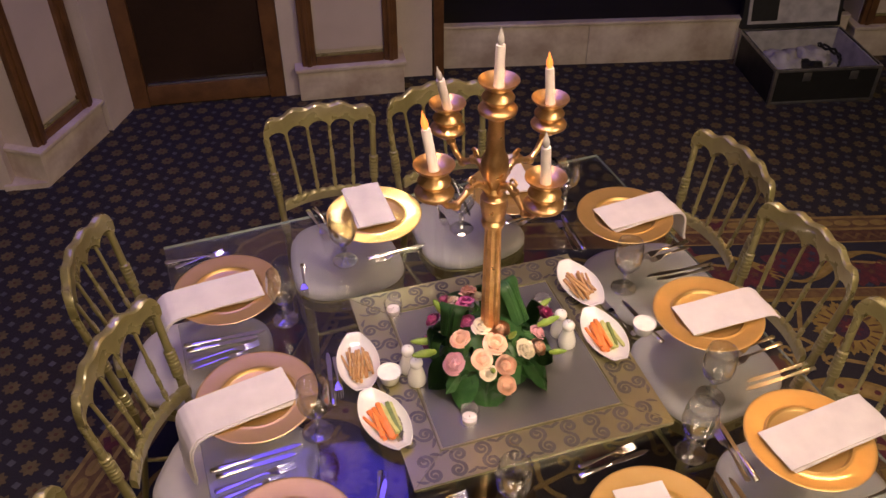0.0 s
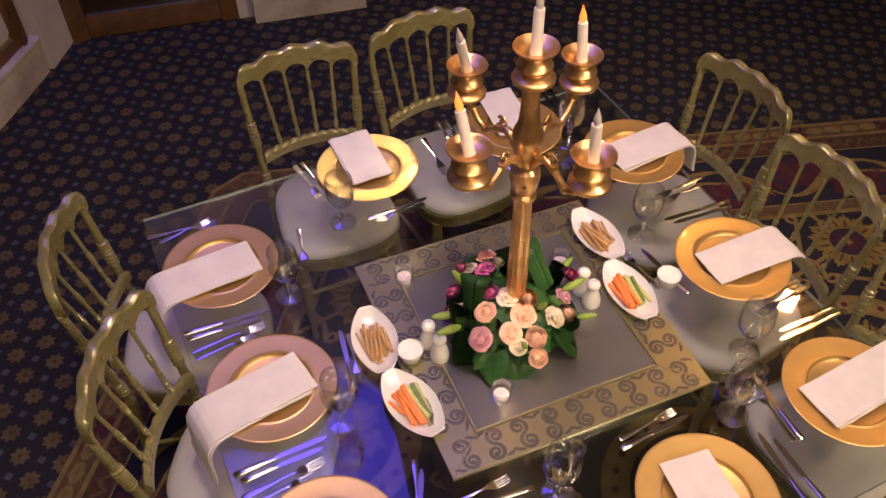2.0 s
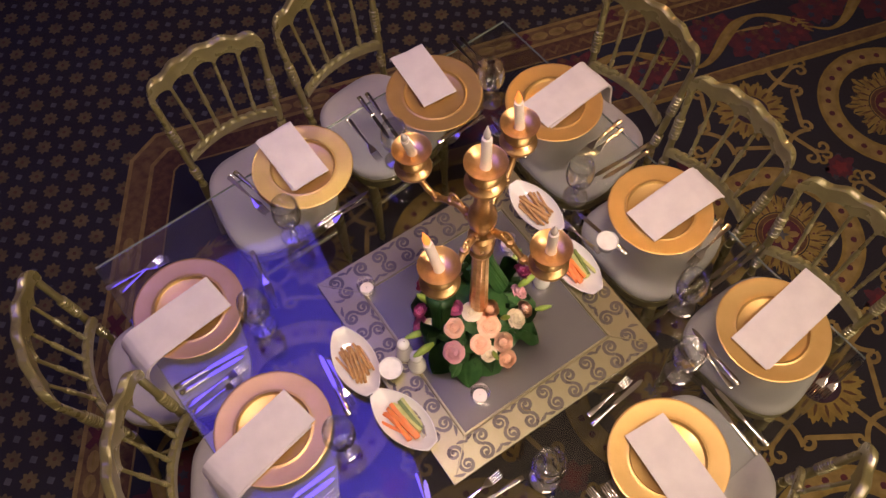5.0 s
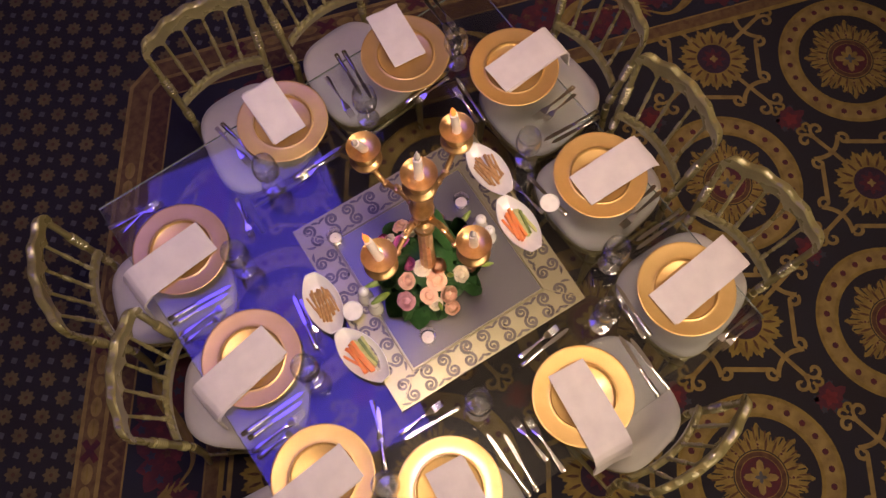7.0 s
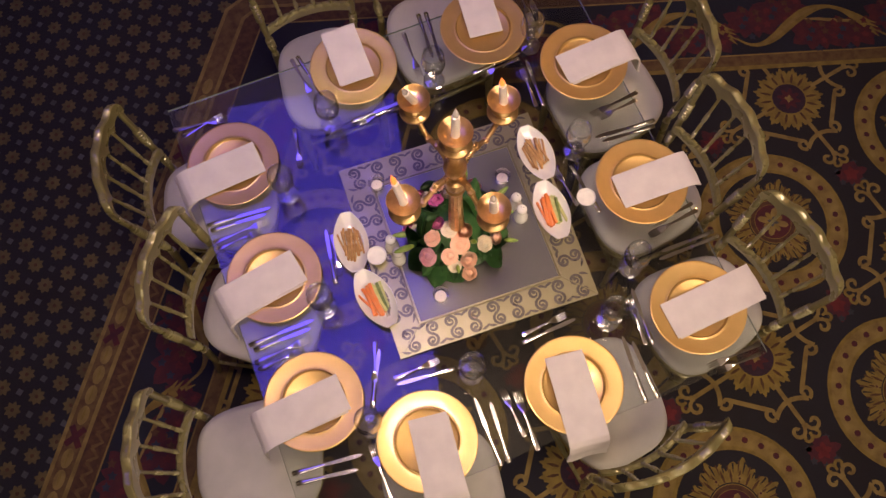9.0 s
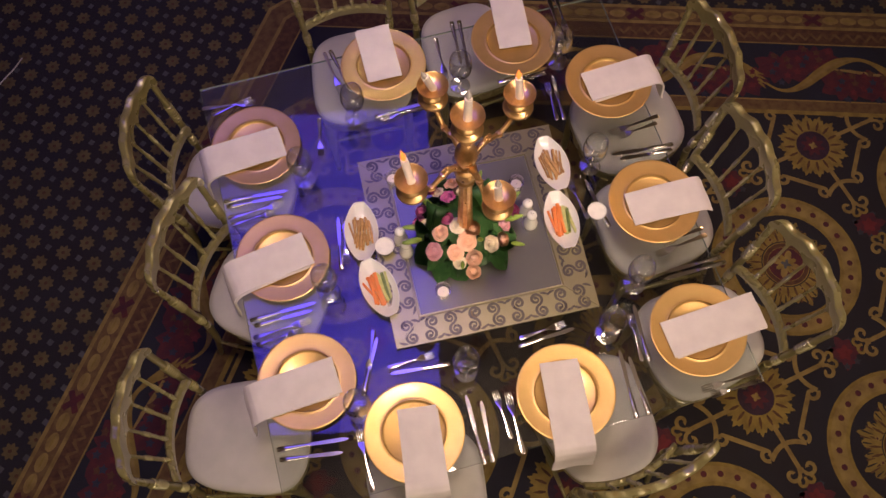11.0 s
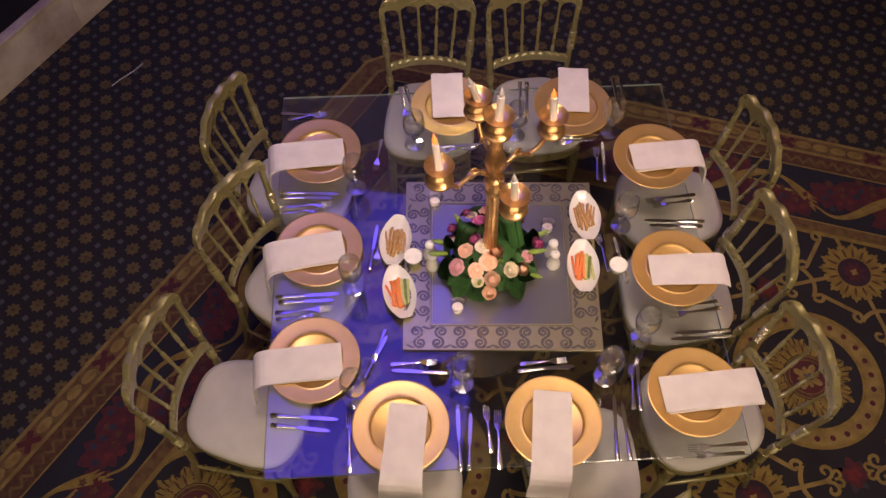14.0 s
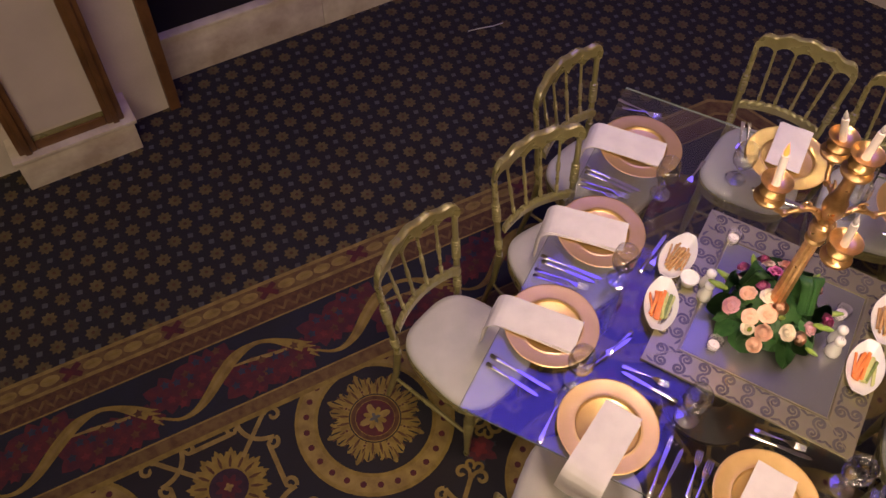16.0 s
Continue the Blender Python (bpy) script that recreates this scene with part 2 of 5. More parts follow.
def lathe(bm, profile, seg=24, m=None):
    """Turns (radius, height) pairs round the z axis; radius 0 closes an end."""
    rings = []
    for r, z in profile:
        if r < 1e-6:
            rings.append([bm.verts.new((0, 0, z))])
        else:
            rings.append([bm.verts.new((r * math.cos(2 * math.pi * k / seg), r * math.sin(2 * math.pi * k / seg), z)) for k in range(seg)])
    for a, b in zip(rings, rings[1:]):
        for k in range(seg):
            j = (k + 1) % seg
            if len(a) == 1 and len(b) > 1:
                bm.faces.new((a[0], b[k], b[j]))
            elif len(b) == 1 and len(a) > 1:
                bm.faces.new((a[k], a[j], b[0]))
            elif len(a) > 1:
                bm.faces.new((a[k], a[j], b[j], b[k]))
    if m is not None:
        bmesh.ops.transform(bm, matrix=m, verts=[v for r in rings for v in r])
    return bm


def tube(bm, pts, radii, seg=8, flat=1.0, up=(0, 0, 1)):
    """A round or flattened bar along points, closed at its ends."""
    pts = [Vector(p) for p in pts]
    if not isinstance(radii, (list, tuple)):
        radii = [radii] * len(pts)
    rings = []
    for i, p in enumerate(pts):
        d = (pts[min(i + 1, len(pts) - 1)] - pts[max(i - 1, 0)]).normalized()
        a = d.cross(Vector(up))
        a = a.normalized() if a.length > 1e-4 else d.orthogonal().normalized()
        b = a.cross(d)
        rings.append([bm.verts.new(p + radii[i] * (math.cos(2 * math.pi * k / seg) * a + flat * math.sin(2 * math.pi * k / seg) * b)) for k in range(seg)])
    for r, s in zip(rings, rings[1:]):
        for k in range(seg):
            bm.faces.new((r[k], r[(k + 1) % seg], s[(k + 1) % seg], s[k]))
    bm.faces.new(rings[0][::-1])
    bm.faces.new(rings[-1])
    return bm


def turned(bm, a, b, profile, seg=10):
    """A turned bar from a to b; profile pairs (share of the length, radius)."""
    a, b = Vector(a), Vector(b)
    tube(bm, [a.lerp(b, s) for s, _ in profile], [r for _, r in profile], seg, up=(0, 1, 0.01))
    return bm


def prism(bm, pts, z0, z1, m=None):
    lo, hi = [bm.verts.new((x, y, z0)) for x, y in pts], [bm.verts.new((x, y, z1)) for x, y in pts]
    bm.faces.new(lo[::-1])
    bm.faces.new(hi)
    for k in range(len(pts)):
        j = (k + 1) % len(pts)
        bm.faces.new((lo[k], lo[j], hi[j], hi[k]))
    if m is not None:
        bmesh.ops.transform(bm, matrix=m, verts=lo + hi)
    return bm


def frame2(p0, p1):
    """The pose whose x axis runs from p0 to p1 on the floor, and that length."""
    dx, dy = p1[0] - p0[0], p1[1] - p0[1]
    return pose(p0[0], p0[1], 0, 0, 0, math.degrees(math.atan2(dy, dx))), math.hypot(dx, dy)


BM = bmesh.new

# ---- the hall: carpet ----
U, NRM = Vector((0.5405, 0.8413)), Vector((0.8413, -0.5405))
FD, FN = Vector((0.9636, -0.2672)), Vector((-0.2672, -0.9636))
LEFT_D, FAR_D = -1.472, -1.612


class Flat:
    """Flat inlaid shapes of the carpet's weave, gathered into one mesh."""

    def __init__(self):
        self.v, self.f, self.s = [], [], []

    def poly(self, pts, z, slot=0):
        n = len(self.v)
        self.v += [(p[0], p[1], z) for p in pts]
        self.f.append(tuple(range(n, n + len(pts))))
        self.s.append(slot)

    def fan(self, c, pts, z, slot=0):
        n = len(self.v)
        self.v += [(c[0], c[1], z)] + [(p[0], p[1], z) for p in pts]
        for k in range(len(pts)):
            self.f.append((n, n + 1 + k, n + 1 + (k + 1) % len(pts)))
            self.s.append(slot)

    def star(self, c, radius, count, z, slot=0, turn=0.0):
        pts = [(c[0] + radius(a) * math.cos(a + turn), c[1] + radius(a) * math.sin(a + turn)) for a in (2 * math.pi * k / count for k in range(count))]
        self.fan(c, pts, z, slot)

    def ring(self, c, r0, r1, z, slot=0, seg=48):
        n = len(self.v)
        for k in range(seg):
            a = 2 * math.pi * k / seg
            self.v += [(c[0] + r * math.cos(a), c[1] + r * math.sin(a), z) for r in (r0, r1)]
        for k in range(seg):
            j = (k + 1) % seg
            self.f.append((n + 2 * k, n + 2 * k + 1, n + 2 * j + 1, n + 2 * j))
            self.s.append(slot)

    def strip(self, pts, widths, z, slot=0):
        pts = [Vector(p) for p in pts]
        if not isinstance(widths, (list, tuple)):
            widths = [widths] * len(pts)
        n = len(self.v)
        for i, p in enumerate(pts):
            d = (pts[min(i + 1, len(pts) - 1)] - pts[max(i - 1, 0)]).normalized()
            q = Vector((-d.y, d.x)) * widths[i] / 2
            self.v += [(p.x + q.x, p.y + q.y, z), (p.x - q.x, p.y - q.y, z)]
        for i in range(len(pts) - 1):
            self.f.append((n + 2 * i, n + 2 * i + 1, n + 2 * i + 3, n + 2 * i + 2))
            self.s.append(slot)

    def make(self, name, materials, parent, m=None):
        me = bpy.data.meshes.new(name)
        me.from_pydata(self.v, [], self.f)
        for mm in materials:
            me.materials.append(mm)
        me.polygons.foreach_set("material_index", self.s)
        bm = bmesh.new()
        bm.from_mesh(me)
        for f in bm.faces:
            f.normal_update()
            if f.normal.z < 0:
                f.normal_flip()
        bm.to_mesh(me)
        bm.free()
        ob = new(name, me)
        ob.parent = parent
        if m is not None:
            ob.matrix_basis = m
        return ob


def spiral(c, start, turns, r0, r1, n=14):
    return [(c[0] + r * math.cos(a), c[1] + r * math.sin(a)) for a, r in ((start + turns * 2 * math.pi * k / n, r0 + (r1 - r0) * k / n) for k in range(n + 1))]


bm = BM()
box(bm, -6, 7.5, -6.5, 7.5, -0.15, 0.0)
floor = whole("floor", bm, NAVY, pose(0, 0, 0), "dark navy patterned wool carpet with gold flowers and medallions", "carpet", kind="structure", smooth=0)

# small gold flowers and grey dots, laid corner to corner with the border
flowers = Flat()
E1 = Vector((math.cos(radians(12.2)), math.sin(radians(12.2)))) * 0.1095
E2 = Vector((E1.y, -E1.x))
for i in range(-60, 61):
    for j in range(-60, 61):
        p = Vector((-2.51, -0.443)) + E1 * i + E2 * j
        if not (-3.6 < p.x < 4.6 and -4.2 < p.y < 3.5):
            continue
        if p.dot(NRM) > LEFT_D + 0.01 and p.dot(FN) > FAR_D + 0.01:
            continue
        flowers.star(p, lambda a: 0.0315 + 0.0060 * math.cos(8 * a), 32, 0.0015, 0, 0.2)
        flowers.star(p, lambda a: 0.0085, 8, 0.0028, 2)
        q = p + (E1 + E2) / 2
        if q.dot(NRM) < LEFT_D - 0.01 or q.dot(FN) < FAR_D - 0.01:
            flowers.star(q, lambda a: 0.0145 + 0.003 * math.cos(4 * a), 12, 0.0015, 1)
tagged(flowers.make("flower_pattern", [FLOWERWOOL, GREYWOOL, BROWNWOOL], floor), "rows of small gold flowers and grey dots", kind="stuff")

CORNERS = [U * -8 + NRM * LEFT_D, U * 1.12 + NRM * LEFT_D, FD * -0.945 + FN * FAR_D, FD * 8 + FN * FAR_D]


def inset(d):
    """The border's line moved inwards by d."""
    out = []
    for i, p in enumerate(CORNERS):
        dirs = [(CORNERS[k + 1] - CORNERS[k]).normalized() for k in (i - 1, i) if 0 <= k < 3]
        nn = [Vector((q.y, -q.x)) for q in dirs]
        s = sum(nn, Vector((0, 0))) / len(nn)
        out.append(p + s * d / s.length_squared)
    if (out[2] - out[1]).dot(CORNERS[2] - CORNERS[1]) <= 0:
        # past the cut corner the two long sides meet in one point
        a, b = LEFT_D + d, FAR_D + d
        det = NRM.x * FN.y - NRM.y * FN.x
        q = Vector(((a * FN.y - b * NRM.y) / det, (NRM.x * b - FN.x * a) / det))
        out[1], out[2] = q, q.copy()
    return out


def band(name, d0, d1, z, material):
    fl = Flat()
    a, b = inset(d0), inset(d1)
    for k in range(3):
        if (b[k + 1] - b[k]).length > 1e-4:
            fl.poly([a[k], a[k + 1], b[k + 1], b[k]], z)
        elif (a[k + 1] - a[k]).length > 1e-4:
            fl.poly([a[k], a[k + 1], b[k]], z)
    return fl.make(name, [material], floor)


for d0, d1, z, m in ((0, 0.018, 0.0050, TANWOOL), (0.016, 0.096, 0.0040, RUSTWOOL), (0.094, 0.112, 0.0050, TANWOOL), (0.110, 0.200, 0.0042, BROWNWOOL),
                     (0.198, 0.206, 0.0050, TANWOOL), (0.204, 0.527, 0.0040, DEEPBLUE), (0.525, 0.533, 0.0050, TANWOOL), (0.531, 0.588, 0.0042, RUSTWOOL), (0.586, 0.608, 0.0050, GOLDWOOL)):
    band("border_band", d0, d1, z, m)

orn, rib = Flat(), Flat()
SIDES = ((U, NRM, LEFT_D, -3.6, 0.75), (FD, FN, FAR_D, -0.45, 4.6))
for e, nn, d0, s0, s1 in SIDES:
    def at(s, d):
        p = e * s + nn * (d + d0)
        return (p.x, p.y)
    s = s0 - (s0 + 2.327) % 0.444
    while s < s1:
        for k in range(4):
            c = s + 0.09 + k * 0.088
            orn.poly([at(c + 0.042 * math.cos(a), 0.056 + 0.024 * math.sin(a)) for a in (math.pi * q / 6 for q in range(12))], 0.0055, 0)
            orn.strip([at(c - 0.03, 0.056), at(c, 0.056), at(c + 0.034, 0.056)], [0.002, 0.010, 0.002], 0.0063, 3)
        for w in (1, -1):
            orn.strip([at(s - 0.04, 0.056 - 0.03 * w), at(s + 0.04, 0.056 + 0.03 * w)], 0.026, 0.0055 + 0.0004 * w, 1)
        s += 0.444
    n = 0
    s = s0
    while s < s1:
        orn.strip([at(s, 0.552), at(s + 0.03, 0.568), at(s + 0.06, 0.552)], 0.012, 0.0052, 2)
        orn.strip([at(s, 0.138), at(s + 0.03, 0.175), at(s + 0.06, 0.138)], 0.016, 0.0052, 2)
        s += 0.06
    s = s0 - (s0 + 2.054) % 0.69
    while s < s1 - 0.4:
        # a twisted ribbon: a thin tail, a steep climb that widens, a narrow turn and a ragged, folded end
        keys = [(0, .435, .010), (.06, .472, .014), (.12, .474, .024), (.19, .440, .040), (.28, .365, .052), (.37, .305, .048), (.46, .284, .022), (.53, .302, .022), (.60, .352, .044), (.66, .405, .054)]
        pts, ws = [], []
        for k in range(len(keys) - 1):
            a, b, c, d = (Vector(keys[min(len(keys) - 1, max(0, k + q))]) for q in (-1, 0, 1, 2))
            for q in (0, .25, .5, .75):
                v = 0.5 * (2 * b + (c - a) * q + (2 * a - 5 * b + 4 * c - d) * q * q + (3 * b - a - 3 * c + d) * q ** 3)
                pts.append(at(s + v.x, v.y))
                ws.append(max(0.006, v.z))
        rib.strip(pts, ws, 0.0065, 0)
        rib.strip(pts[6:26], [w * 0.30 for w in ws[6:26]], 0.0075, 1)
        # the ribbon's under side shows as a second strand below the turn
        rib.strip([at(s + v, d) for v, d in ((.33, .345), (.42, .352), (.50, .365), (.58, .372))], [0.006, 0.016, 0.020, 0.012], 0.0062, 1)
        for w in (-0.030, -0.012, 0.010, 0.028):
            rib.strip([at(s + 0.655 + 0.3 * w, 0.405 + w), at(s + 0.700 - 0.3 * abs(w), 0.432 + 1.35 * w)], [0.019, 0.003], 0.0070 + 0.004 * abs(w), 0)
        for g, (c, dd) in enumerate(((s + 0.10, 0.345), (s + 0.25, 0.30), (s + 0.41, 0.43), (s + 0.56, 0.43))):
            c0 = at(c, dd)
            low = 0.0046 + 0.0003 * g
            rib.star(c0, lambda a: 0.105 + 0.018 * math.cos(9 * a) + 0.03 * math.cos(2 * a), 36, low, 2, math.atan2(e.y, e.x))
            for k in range(9):
                a = k * 2.4
                r = 0.03 + 0.008 * k
                rib.star((c0[0] + r * math.cos(a), c0[1] + r * math.sin(a)), lambda a: 0.016 + 0.006 * math.cos(5 * a), 15, 0.0058 + 0.00003 * k + 0.0003 * g, (3, 4, 5)[k % 3])
        s += 0.69
tagged(orn.make("border_ornament", [TANWOOL, MAROON, RUSTWOOL, GOLDWOOL], floor), kind="stuff")
BLUEWOOL = mat("carpet_blue", (0.022, 0.028, 0.060), 0.95, scale=22, fine=240, bump=0.7, depth=0.004)
tagged(rib.make("border_ribbon", [GOLDWOOL, TANWOOL, MAROON, BROWNWOOL, BLUEWOOL, CRIMSON], floor), kind="stuff")

# medallions stand chequerwise in the field inside the border
med = Flat()
o = (0, 0)


def flatten(fl):
    """Lays a motif close to the carpet, below the border."""
    fl.v = [(x, y, 0.0006 + 0.4 * (z - 0.0015)) for x, y, z in fl.v]


med.ring(o, 0.240, 0.330, 0.003, 1)
med.ring(o, 0.316, 0.332, 0.0042, 0)
med.ring(o, 0.238, 0.254, 0.0042, 0)
for k in range(26):
    a = 2 * math.pi * k / 26
    med.star((0.285 * math.cos(a), 0.285 * math.sin(a)), lambda a: 0.0135, 8, 0.0048, 2)
med.star(o, lambda a: 0.184 + 0.016 * math.cos(8 * a) + 0.012 * math.cos(24 * a + 0.6) + 0.005 * math.cos(40 * a), 192, 0.003, 0)
for k in range(24):
    a = 2 * math.pi * k / 24
    med.strip([(r * math.cos(a + 0.25 * (r - 0.1)), r * math.sin(a + 0.25 * (r - 0.1))) for r in (0.110, 0.135, 0.160)], [0.006, 0.011, 0.003], 0.004, 3)
for k in range(48):
    # short dark strokes split the crown's edge into leaflets
    a = 2 * math.pi * (k + 0.5) / 48
    med.strip([(r * math.cos(a), r * math.sin(a)) for r in (0.148, 0.166, 0.186 + 0.012 * math.cos(8 * a))], [0.002, 0.0055, 0.0075], 0.0036, 5 if k % 2 else 3)
med.ring(o, 0.104, 0.109, 0.0038, 5)
for k in range(8):
    a = 2 * math.pi * k / 8
    med.star((0.128 * math.cos(a), 0.128 * math.sin(a)), lambda a: 0.012 + 0.004 * math.cos(5 * a), 20, 0.0046, 1)
    med.star((0.128 * math.cos(a), 0.128 * math.sin(a)), lambda a: 0.005, 8, 0.0050, 2)
med.ring(o, 0.082, 0.1, 0.004, 3)
med.star(o, lambda a: 0.080, 24, 0.0042, 2)
med.star(o, lambda a: 0.040 + 0.030 * math.cos(4 * a), 32, 0.005, 1)
med.star(o, lambda a: 0.030 + 0.022 * math.cos(4 * a + math.pi), 32, 0.0056, 0)
med.star(o, lambda a: 0.018 + 0.008 * math.cos(4 * a), 16, 0.0062, 4)
sun = Flat()
sun.star(o, lambda a: 0.150 + 0.012 * math.cos(16 * a) + 0.007 * math.cos(48 * a), 192, 0.003, 0)
for k in range(16):
    a = 2 * math.pi * k / 16
    sun.strip([(0.085 * math.cos(a), 0.085 * math.sin(a)), (0.11 * math.cos(a), 0.11 * math.sin(a)), (0.135 * math.cos(a), 0.135 * math.sin(a))], [0.008, 0.013, 0.003], 0.004, 3)
sun.star(o, lambda a: 0.078, 24, 0.0045, 2)
sun.star(o, lambda a: 0.045 + 0.012 * math.cos(8 * a), 40, 0.0052, 4)
sun.star(o, lambda a: 0.016 + 0.005 * math.cos(4 * a), 16, 0.006, 1)
flatten(med)
flatten(sun)
MEDMATS = [GOLDWOOL, TANWOOL, MAROON, BROWNWOOL, GREYWOOL, NAVY]
PURPLE = mat("carpet_purple", (0.030, 0.012, 0.030), 0.95, scale=22, fine=240, bump=0.7, depth=0.004)
first = {}
scroll = Flat()
A45 = math.atan2(U.y, U.x)
for i in range(-7, 8):
    for j in range(-3, 9):
        p = U * (0.636 * i) + NRM * (0.636 * j)
        if not (-4 < p.x < 4.2 and -4 < p.y < 2.5):
            continue
        inside = min(p.dot(NRM) - LEFT_D, p.dot(FN) - FAR_D)
        big = (i + j) % 2
        if inside > (0.72 if big else 0.70):
            name = "medallion" if big else "sunflower_motif"
            m4 = pose(p.x, p.y, 0, 0, 0, math.degrees(A45))
            if big not in first:
                first[big] = (med if big else sun).make(name, MEDMATS if big else [GOLDWOOL, TANWOOL, PURPLE, BROWNWOOL, MAROON], floor, m4)
            else:
                share(name, first[big].data, floor, m4)
        if big or inside < 0.45:
            continue
        for k in range(4):
            a = A45 + math.pi / 4 + k * math.pi / 2
            d, q = Vector((math.cos(a), math.sin(a))), Vector((-math.sin(a), math.cos(a)))
            # stalk, bracket with two curls, trefoil of curls, dark red patch where four meet
            scroll.strip([p + d * 0.13, p + d * 0.345], 0.019, 0.0026, 1)
            for w in (1, -1):
                arc = [p + d * (0.215 + 0.035 * t * t) + q * (w * 0.085 * t) for t in (0, .25, .5, .75, 1)]
                scroll.strip(arc, 0.020, 0.0029, 1)
                cc = p + d * 0.222 + q * (0.088 * w)
                scroll.strip(spiral(cc, a, 0.95 * w, 0.029, 0.008), [0.017] * 11 + [0.014, 0.012, 0.014, 0.018], 0.0032 + 0.0002 * w, 1)
                cc = p + d * 0.335 + q * (0.040 * w)
                scroll.strip(spiral(cc, a - w * 1.9, 1.0 * w, 0.034, 0.008), [0.010, 0.014] + [0.016] * 9 + [0.014, 0.012, 0.014, 0.018], 0.0032 + 0.0002 * w, 1)
                cc = p + d * 0.375 + q * (0.022 * w)
                scroll.strip(spiral(cc, a - w * 2.2, 0.85 * w, 0.024, 0.006), [0.008, 0.012] + [0.013] * 9 + [0.012, 0.010, 0.012, 0.015], 0.0027 + 0.0002 * w, 0)
            if k < 2:
                c = p + d * 0.45
                scroll.star(c, lambda a: 0.062 + 0.012 * math.cos(7 * a) + 0.008 * math.cos(4 * a), 28, 0.0016, 2)
                for t in range(7):
                    scroll.star(c + Vector((math.cos(t * 0.9), math.sin(t * 0.9))) * 0.06, lambda a: 0.013 + 0.005 * math.cos(5 * a), 15, 0.0013 + 0.0001 * t, 4)
                scroll.star(c, lambda a: 0.030 + 0.008 * math.cos(5 * a), 20, 0.0021, 5)
            b = A45 + k * math.pi / 2
            d, q = Vector((math.cos(b), math.sin(b))), Vector((-math.sin(b), math.cos(b)))
            scroll.strip([p + d * 0.205 - q * 0.085, p + d * 0.205 + q * 0.085], 0.020, 0.0023, 1)
SLATE = mat("carpet_slate", (0.028, 0.032, 0.048), 0.95, scale=22, fine=240, bump=0.7, depth=0.004)
RED = mat("carpet_red", (0.12, 0.012, 0.018), 0.95, scale=22, fine=240, bump=0.7, depth=0.004)
tagged(scroll.make("scroll_pattern", [GOLDWOOL, TANWOOL, MAROON, PURPLE, SLATE, RED], floor), "gold scrolls between the medallions", kind="stuff")

# ---- the hall: walls, pillars, stages ----


def slab(name, p0, p1, y0, y1, z0, z1, material, label, category="wall", bevel=0.0, x0=0.0, x1=None):
    m, n = frame2(p0, p1)
    bm = BM()
    box(bm, x0, n if x1 is None else x1, y0, y1, z0, z1, bevel)
    return whole(name, bm, material, m, label, category, kind="structure")


def plinth_cap(bm, n, depth):
    box(bm, 0, n, 0, depth, 0, 0.185, 0.006)
    box(bm, -0.015, n + 0.015, -0.015, depth, 0.1855, 0.212, 0.008)


def panel_pillar(name, p0, p1, depth=0.5, x0=0.03, x1=None, label="cream pillar with a walnut-framed fabric panel above a marble plinth"):
    m, n = frame2(p0, p1)
    x1 = n - 0.03 if x1 is None else x1
    pil = thing(name, m, label, "pillar", kind="structure")
    bm = BM()
    plinth_cap(bm, n, depth)
    part("plinth", bm, MARBLE, pil, "cream marble plinth with a scuffed face")
    bm = BM()
    box(bm, x0, x1, 0.06, depth, 0.212, 4.98)
    part("shaft", bm, PLASTER, pil)
    bm = BM()
    box(bm, x0 + 0.085, x1 - 0.085, 0.045, 0.059, 0.30, 2.6)
    part("panel", bm, WALLPAPER, pil, "pale fabric panel")
    for a, b in ((x0, x0 + 0.085), (x1 - 0.085, x1)):
        bm = BM()
        box(bm, a, b, 0.020, 0.058, 0.2125, 2.7, 0.008)
        box(bm, a + 0.028, b - 0.028, 0.008, 0.019, 0.2125, 2.7, 0.004)
        part("upright_trim", bm, WALNUT, pil)
    bm = BM()
    box(bm, x0 + 0.0855, x1 - 0.0855, 0.024, 0.058, 0.2125, 0.262, 0.006)
    part("bottom_trim", bm, WALNUT, pil)
    bm = BM()
    box(bm, x0 + 0.0855, x1 - 0.0855, 0.034, 0.0585, 0.2625, 0.274, 0.003)
    part("bead", bm, CHAIRGOLD, pil, "thin gilt bead")
    return pil


def stage(name, p0, p1, depth, n0=0.0):
    m, n = frame2(p0, p1)
    st = thing(name, m, "low stage with a cream marble riser and dark carpeted top", "stage", kind="structure")
    x = n0
    while x < n:
        x2 = min(n, x + 0.95)
        bm = BM()
        box(bm, x + 0.001, x2 - 0.001, 0, 0.03, 0, 0.27, 0.003)
        part("riser_slab", bm, MARBLE, st)
        x = x2
    bm = BM()
    box(bm, n0, n, -0.012, 0.045, 0.2705, 0.290, 0.005)
    part("nosing", bm, MARBLE, st)
    bm = BM()
    box(bm, n0, n, 0.0455, depth, 0.05, 0.283)
    part("stage_top", bm, STAGEDARK, st, "dark carpeted stage top")
    return st


panel_pillar("pillar_1", (-3.304, -0.552), (-3.020, -0.062))
slab("wall_1", (-3.304, -0.552), (-3.020, -0.062), 0.20, 0.5, 0, 4.98, PLASTER, "cream plaster wall beside the pillar", x0=0.50, x1=0.775)
slab("trim_1", (-3.304, -0.552), (-3.020, -0.062), 0.17, 0.45, 0, 4.98, WALNUT, "walnut corner trim beside the stage", "trim", 0.01, 0.7755, 0.835)
slab("wall_2", (-3.304, -0.552), (-3.020, -0.062), 0.16, 0.5, 0, 4.98, PLASTER, "cream plaster wall beside the pillar", x0=-3.2, x1=0.06)
stage("stage_1", (-3.225, 0.357), (-2.03, 2.40), 2.0)
bm = BM()
